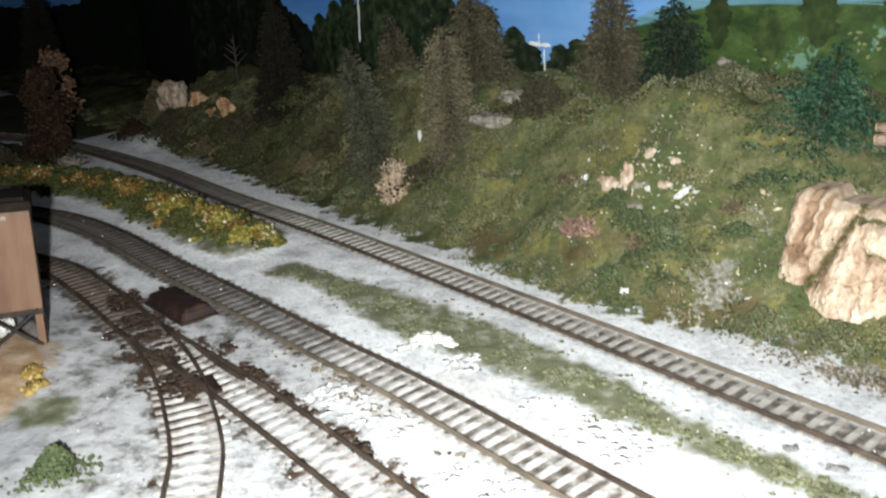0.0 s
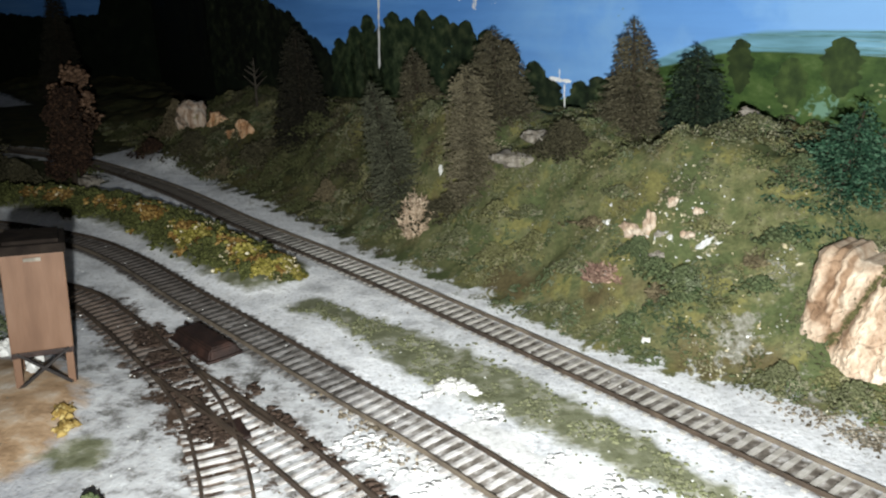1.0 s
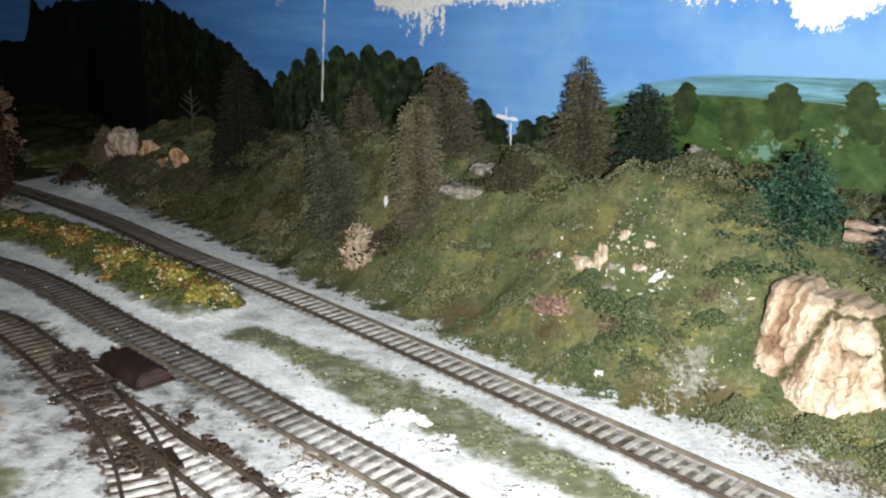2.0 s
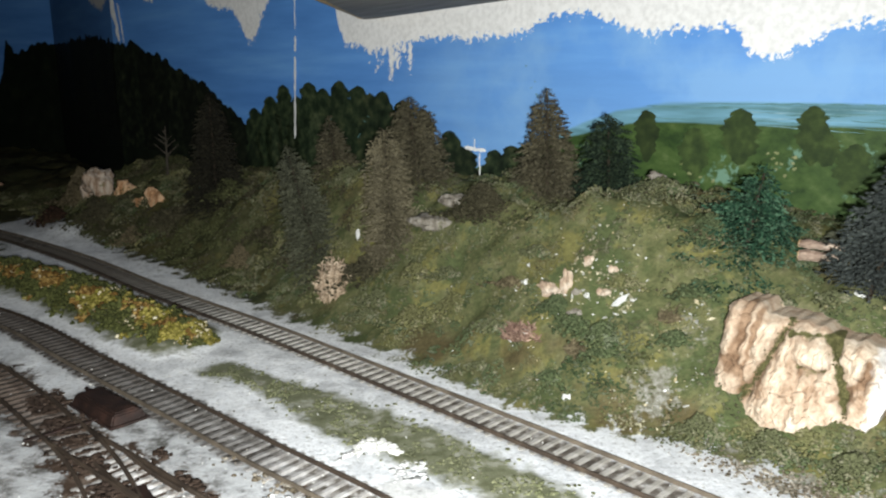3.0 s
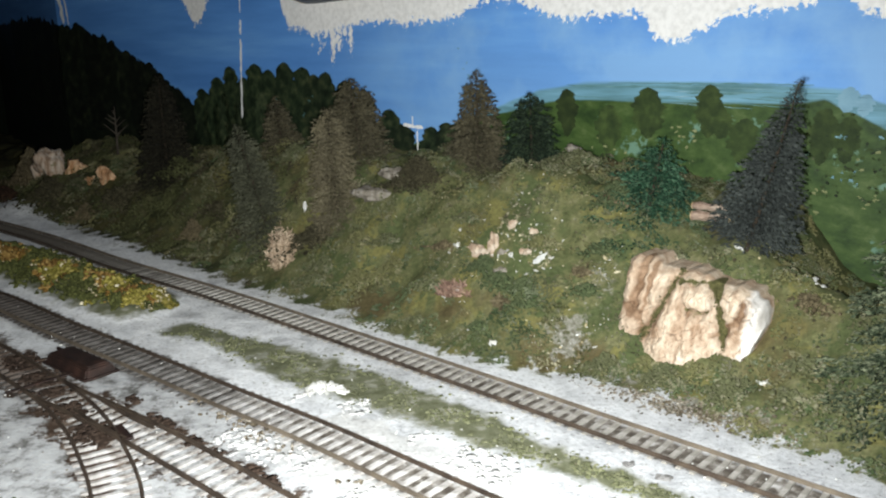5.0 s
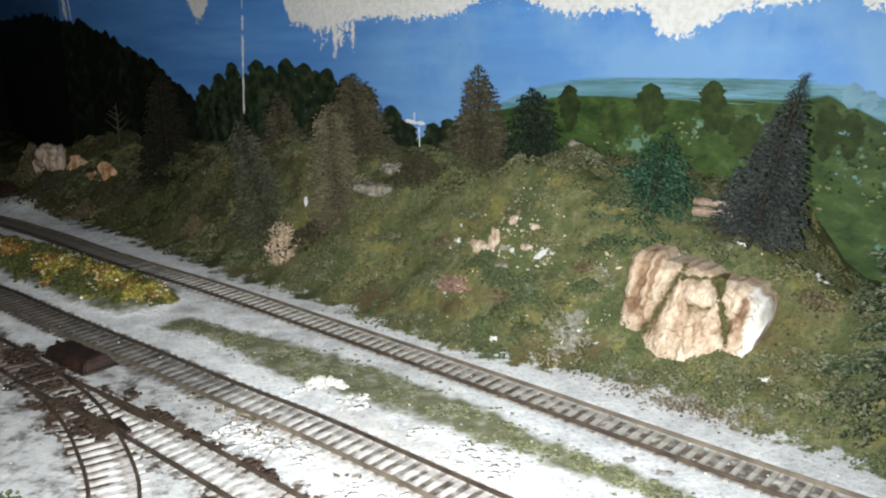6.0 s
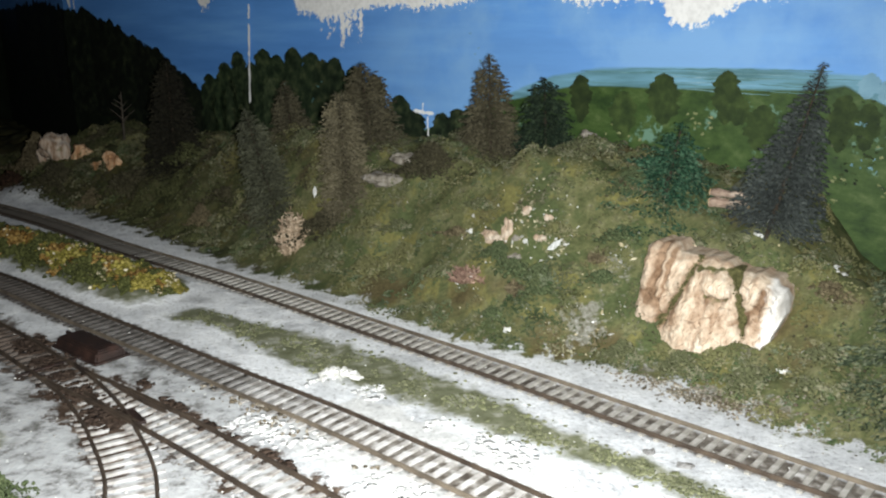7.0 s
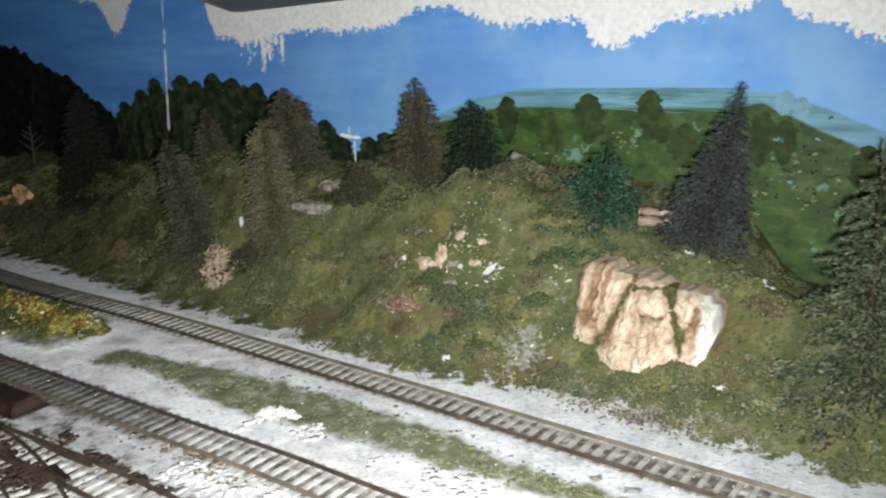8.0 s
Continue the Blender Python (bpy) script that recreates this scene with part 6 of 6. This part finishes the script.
def turf_cover():
    """Moss and foam on the bank: many low tufts, each a dome of crumbs of one colour, with loose crumbs between."""
    rnd = random.Random(21)
    sets = {"olive": [], "green": [], "brown": [], "yellow": [], "pale": [], "dark": []}
    n = 9000
    xy = np.c_[[rnd.uniform(-0.62, 0.36) for _ in range(n)], [rnd.uniform(0.12, 1.0) for _ in range(n)]]
    s, a = xy @ N_S, xy @ N_A
    ws = xy @ np.array((WALL_N.x, WALL_N.y))
    # Falloff painted into the turf: browner and darker tufts towards the left.
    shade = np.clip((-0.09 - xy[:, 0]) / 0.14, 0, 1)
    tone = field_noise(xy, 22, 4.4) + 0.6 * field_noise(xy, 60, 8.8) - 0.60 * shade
    warm = field_noise(xy, 26, 12.4) + 0.5 * field_noise(xy, 70, 2.2)
    centre = np.exp(-(((xy[:, 0] - 0.045) / 0.040) ** 2 + ((xy[:, 1] - 0.458) / 0.028) ** 2))
    lush = np.exp(-(((xy[:, 0] - 0.105) / 0.022) ** 2 + ((xy[:, 1] - 0.452) / 0.022) ** 2)) + np.exp(-(((xy[:, 0] - 0.035) / 0.022) ** 2 + ((xy[:, 1] - 0.436) / 0.014) ** 2))
    bare = np.exp(-(((xy[:, 0] - 0.066) / 0.014) ** 2 + ((xy[:, 1] - 0.408) / 0.012) ** 2)) + 0.8 * np.exp(-(((xy[:, 0] - 0.090) / 0.010) ** 2 + ((xy[:, 1] - 0.379) / 0.010) ** 2))
    keep = (s > toe(a) + 0.004 + field_noise(xy, 60, 9.1) * 0.014 + 0.006 * field_noise(xy, 230, 1.7)) & (ws < 0.522) & (bare + 1.1 * tone < 0.66)
    spots, kinds = [], []
    for (x, y), tn, wm, ce, lu, sh in zip(xy[keep], tone[keep], warm[keep], centre[keep], lush[keep], shade[keep]):
        tn += rnd.gauss(0, 0.10) + 0.55 * lu
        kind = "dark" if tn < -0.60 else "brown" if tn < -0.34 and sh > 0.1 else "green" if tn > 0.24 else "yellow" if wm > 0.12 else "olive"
        if rnd.random() < 0.01 + 0.14 * ce:
            kind = "pale"
        r = rnd.uniform(0.0030, 0.0085) * (1 + 0.25 * sh)
        tall = rnd.uniform(0.35, 0.75)
        for k in range(int(12 + r * 5600)):
            ang, q = rnd.uniform(0, math.tau), rnd.random() ** 0.55
            spots.append((x + math.cos(ang) * q * r, y + math.sin(ang) * q * r, r * tall * math.sqrt(max(0.0, 1 - q * q)) * rnd.uniform(0.55, 1.0), rnd.uniform(0.0005, 0.0012)))
            kinds.append(kind if rnd.random() < 0.93 else ("olive", "green", "brown")[k % 3])
    foot = ground_height([(p[0], p[1]) for p in spots])
    for (x, y, dz, r), z, kind in zip(spots, foot, kinds):
        sets[kind].append(((x, y, z + dz - 0.0006), r))
    lab = {"olive": "olive foam moss tufts covering the bank", "green": "deep green foam moss tufts on the bank", "brown": "brown scrub crumbs on the bank", "yellow": "yellow-olive foam moss tufts on the bank", "pale": "pale straw-coloured crumbs on the bank", "dark": "dark olive foam tufts on the shaded bank"}
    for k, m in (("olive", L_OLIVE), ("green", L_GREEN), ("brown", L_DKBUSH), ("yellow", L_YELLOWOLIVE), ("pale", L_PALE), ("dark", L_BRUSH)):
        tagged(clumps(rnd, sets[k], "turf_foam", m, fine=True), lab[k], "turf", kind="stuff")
    edge_spots = []
    st = np.array(STRIP)
    for k in range(2600):
        i = rnd.randrange(len(st) - 1)
        q = rnd.random()
        c = st[i] * (1 - q) + st[i + 1] * q
        o = max(-1.5, min(1.5, rnd.gauss(0, 0.55))) * c[2]
        x, y = c[0] + N_S[0] * o, c[1] + N_S[1] * o
        if noise.noise(Vector((x * 75, y * 75, 3.0))) < -0.16:
            continue
        edge_spots.append(((x, y, z_at(x, y) - 0.0002), rnd.uniform(0.0005, 0.0013)))
    tagged(clumps(rnd, edge_spots, "turf_foam", L_DRY), "thin olive turf strip between the two main tracks", "turf", kind="stuff")


turf_cover()


def gravel():
    """Loose grit along the tracks and at the foot of the bank."""
    rnd = random.Random(8)
    spots, dark = [], []
    for k in range(900):
        x = rnd.uniform(-0.34, 0.24)
        y = rnd.uniform(0.22, 0.62)
        s, a = x * N_S[0] + y * N_S[1], x * N_A[0] + y * N_A[1]
        if s > toe(a) + 0.012 or s < 0.10:
            continue
        (spots if rnd.random() < 0.8 else dark).append(((x, y, BALLAST + 0.0001), rnd.uniform(0.0003, 0.0006)))
    for k in range(900):
        q = rnd.gauss(0, 0.024)
        x, y = 0.112 + q * 0.78 + rnd.gauss(0, 0.004), 0.345 - q * 0.62 + rnd.gauss(0, 0.006)
        dark.append(((x, y, z_at(x, y)), rnd.uniform(0.0003, 0.0010)))
    for cx, cy, n in ((-0.083, 0.3385, 26), (-0.094, 0.348, 20), (-0.072, 0.327, 22), (-0.060, 0.3165, 12), (-0.11, 0.361, 10), (-0.028, 0.288, 8)):
        for k in range(n):
            dark.append(((rnd.gauss(cx, 0.004) - 0.005, rnd.gauss(cy, 0.0025) - 0.006, BALLAST + 0.0003), rnd.uniform(0.0005, 0.0013)))
    gunk, plaster = [], []
    for line, wide, n in (([(-0.232, 0.414), (-0.203, 0.384), (-0.183, 0.358), (-0.166, 0.338), (-0.150, 0.322), (-0.140, 0.3165)], 0.0042, 1500), ([(-0.150, 0.362), (-0.141, 0.352), (-0.1165, 0.326), (-0.088, 0.303), (-0.06, 0.279)], 0.0014, 260)):
        p, d = spline(line, 0.001)
        for k in range(n):
            i = rnd.randrange(len(p))
            if noise.noise(Vector((p[i][0] * 130, p[i][1] * 130, wide * 900))) < -0.22:
                continue
            o = rnd.gauss(0, wide)
            gunk.append(((p[i][0] - d[i][1] * o, p[i][1] + d[i][0] * o, -0.0020 + rnd.uniform(0, 0.0004)), rnd.uniform(0.0009, 0.0021)))
    for line, wide, n in (([(-0.100, 0.327), (-0.068, 0.306), (-0.044, 0.285), (0.0, 0.248)], 0.0045, 800), ([(-0.067, 0.366), (-0.040, 0.350), (-0.012, 0.322), (0.03, 0.287)], 0.0040, 700)):
        p, d = spline(line, 0.001)
        for k in range(n):
            i = rnd.randrange(len(p))
            if noise.noise(Vector((p[i][0] * 90, p[i][1] * 90, wide * 700))) < -0.10:
                continue
            o = rnd.gauss(0, wide)
            plaster.append(((p[i][0] - d[i][1] * o, p[i][1] + d[i][0] * o, BALLAST - 0.0001), rnd.uniform(0.0008, 0.0022)))
    tagged(clumps(rnd, gunk, "dirt_crumbs", L_GUNK, squash=0.3), "dark brown greasy dirt caked over the turnout ties", "dirt", kind="stuff")
    tagged(clumps(rnd, plaster, "plaster_crumbs", M_PLASTER, squash=0.3), "crumbled white plaster heaped beside the middle track", "plaster", kind="stuff")
    tagged(clumps(rnd, spots, "gravel", M_WHITE), "loose pale grit scattered over the ballast", "gravel", kind="stuff")
    tagged(clumps(rnd, dark, "gravel", L_GRIT), "loose brown grit along the tracks", "gravel", kind="stuff")


gravel()


# ---- logs and yellow mound ----
for k, (x, y, z, ln, r, rz) in enumerate(((0.1480, 0.4380, 0.0730, 0.022, 0.0022, -38), (0.1462, 0.4350, 0.0685, 0.020, 0.0028, -30))):
    t = empty("log", pose(x, y, z, 0, 0, rz), "pinkish cut log lying in the turf behind the spruce", "log", "cut logs")
    bm = tube_bm((-ln / 2, 0, 0), (ln / 2, 0, 0), r, r * 0.9, 10)
    bmesh.ops.subdivide_edges(bm, edges=[e for e in bm.edges if abs(e.verts[0].co.x - e.verts[1].co.x) > ln * 0.5], cuts=5)
    for v in bm.verts:
        v.co += Vector((0, 0.0011 * noise.noise(v.co * 330), 0.0013 * noise.noise(v.co * 290 + Vector((4, 0, 0)))))
    part("stem", bm, M_LOG, t)
    for q in (-1, 1):
        part("cut_end", tube_bm((q * ln / 2, 0, 0), (q * (ln / 2 + 0.0004), 0, 0), r * 0.85, r * 0.8, 10), M_PINE, t, "pale sawn end")
    bush(x + 0.004, y + 0.006, 0.006, 0.006, L_GREEN, "small green tuft beside the logs", 700 + k, 0.0018, 60)

bush(-0.218, 0.324, 0.0042, 0.0020, L_YELLOW, "yellow foam tuft on the brown dirt", 720, 0.0016, 150)
bush(-0.211, 0.315, 0.0036, 0.0018, L_YELLOW, "yellow foam tuft on the brown dirt", 721, 0.0016, 130)


# ---- locomotive waiting round the bend ----
def locomotive():
    xy, d = spline(TRACK_B, 0.002)
    i = int(np.argmin(np.hypot(xy[:, 0] + 0.62, xy[:, 1] - 0.573)))
    x, y = xy[i]
    ang = math.degrees(math.atan2(d[i][1], d[i][0]))
    t = empty("steam_locomotive", pose(x, y, 0.0, 0, 0, ang), "black steam locomotive with silver smokebox front on the middle track", "locomotive")
    part("boiler", tube_bm((-0.06, 0, 0.030), (0.070, 0, 0.030), 0.0135, 0.0125, 24), M_BLACK, t, smooth=False)
    part("smokebox_front", tube_bm((0.070, 0, 0.030), (0.0735, 0, 0.030), 0.0122, 0.0105, 24), M_SILVER, t, "silver-grey smokebox door")
    hl = part("headlight", tube_bm((0.0735, 0, 0.0300), (0.078, 0, 0.0300), 0.0032, 0.0034, 14), M_BLACK, t)
    part("lens", tube_bm((0.078, 0, 0.0300), (0.0784, 0, 0.0300), 0.0028, 0.0024, 14), M_BRASS, hl, "pale headlight lens")
    part("bell", tube_bm((0.066, 0, 0.0425), (0.066, 0, 0.0475), 0.0026, 0.0012, 10), M_BRASS, t, "pale metal bell")
    part("chimney", tube_bm((0.056, 0, 0.041), (0.056, 0, 0.0475), 0.0042, 0.0048, 14), M_BLACK, t)
    for q, rr in ((0.030, 0.0058), (0.0, 0.0062)):
        part("dome", tube_bm((q, 0, 0.040), (q, 0, 0.0475), rr, rr * 0.6, 14), M_BLACK, t)
    part("cab", box_bm(-0.088, -0.058, -0.0165, 0.0165, 0.010, 0.050, 0.001), M_BLACK, t)
    for s in (-1, 1):
        part("cab_window", box_bm(-0.079, -0.066, s * 0.0166 - 0.0003, s * 0.0166 + 0.0003, 0.034, 0.043), M_SILVER, t)
        part("running_board", box_bm(-0.058, 0.068, s * 0.0115, s * 0.0165, 0.0195, 0.0207) if s > 0 else box_bm(-0.058, 0.068, -0.0165, -0.0115, 0.0195, 0.0207), M_BLACK, t)
        part("cylinder", tube_bm((0.040, s * 0.0135, 0.0095), (0.062, s * 0.0135, 0.0095), 0.0052, 0.0052, 14), M_BLACK, t)
        part("side_rod", box_bm(-0.045, 0.04, s * 0.0128 - 0.0004, s * 0.0128 + 0.0004, 0.0085, 0.0103), M_SILVER, t)
        for wx in (-0.042, -0.021, 0.0, 0.021):
            w = part("driving_wheel", tube_bm((wx, s * 0.0082, 0.0095), (wx, s * 0.0108, 0.0095), 0.0095, 0.0095, 22), M_BLACK, t)
            part("hub", tube_bm((wx, s * 0.0108, 0.0095), (wx, s * 0.0118, 0.0095), 0.002, 0.002, 10), M_BLACK, w)
        part("pilot_wheel", tube_bm((0.052, s * 0.0082, 0.0052), (0.052, s * 0.0105, 0.0052), 0.0052, 0.0052, 18), M_BLACK, t)
        part("handrail", tube_bm((-0.055, s * 0.0138, 0.037), (0.068, s * 0.0138, 0.036), 0.0004, 0.0004, 6), M_BLACK, t)
    part("frame", box_bm(-0.085, 0.070, -0.006, 0.006, 0.006, 0.019), M_BLACK, t)
    bm = box_bm(0.070, 0.079, -0.0145, 0.0145, 0.003, 0.0135, 0.0008)
    for v in bm.verts:
        if v.co.z < 0.006 and v.co.x > 0.076:
            v.co.x += 0.005
            v.co.y *= 0.5
    part("pilot", bm, M_BLACK, t)
    part("pilot_beam", box_bm(0.067, 0.076, -0.016, 0.016, 0.0135, 0.0175, 0.0006), M_BLACK, t)
    i = int(np.argmin(np.hypot(xy[:, 0] - x, xy[:, 1] - y))) - 78
    tx, ty = xy[i]
    tt = empty("locomotive_tender", pose(tx, ty, 0.0, 0, 0, math.degrees(math.atan2(d[i][1], d[i][0]))), "black coal tender coupled behind the locomotive", "tender")
    part("tank", box_bm(-0.045, 0.045, -0.0165, 0.0165, 0.012, 0.042, 0.0015), M_BLACK, tt)
    part("coal_load", boulder_bm(random.Random(4), 0.026, 0.013, 0.006, 0.4, 3, 2.0), M_BLACK, tt).matrix_basis = pose(0.012, 0, 0.041)
    part("frame", box_bm(-0.044, 0.044, -0.007, 0.007, 0.006, 0.0125), M_BLACK, tt)
    for s in (-1, 1):
        for wx in (-0.034, -0.02, 0.02, 0.034):
            part("wheel", tube_bm((wx, s * 0.0082, 0.0055), (wx, s * 0.0105, 0.0055), 0.0055, 0.0055, 18), M_BLACK, tt)


locomotive()
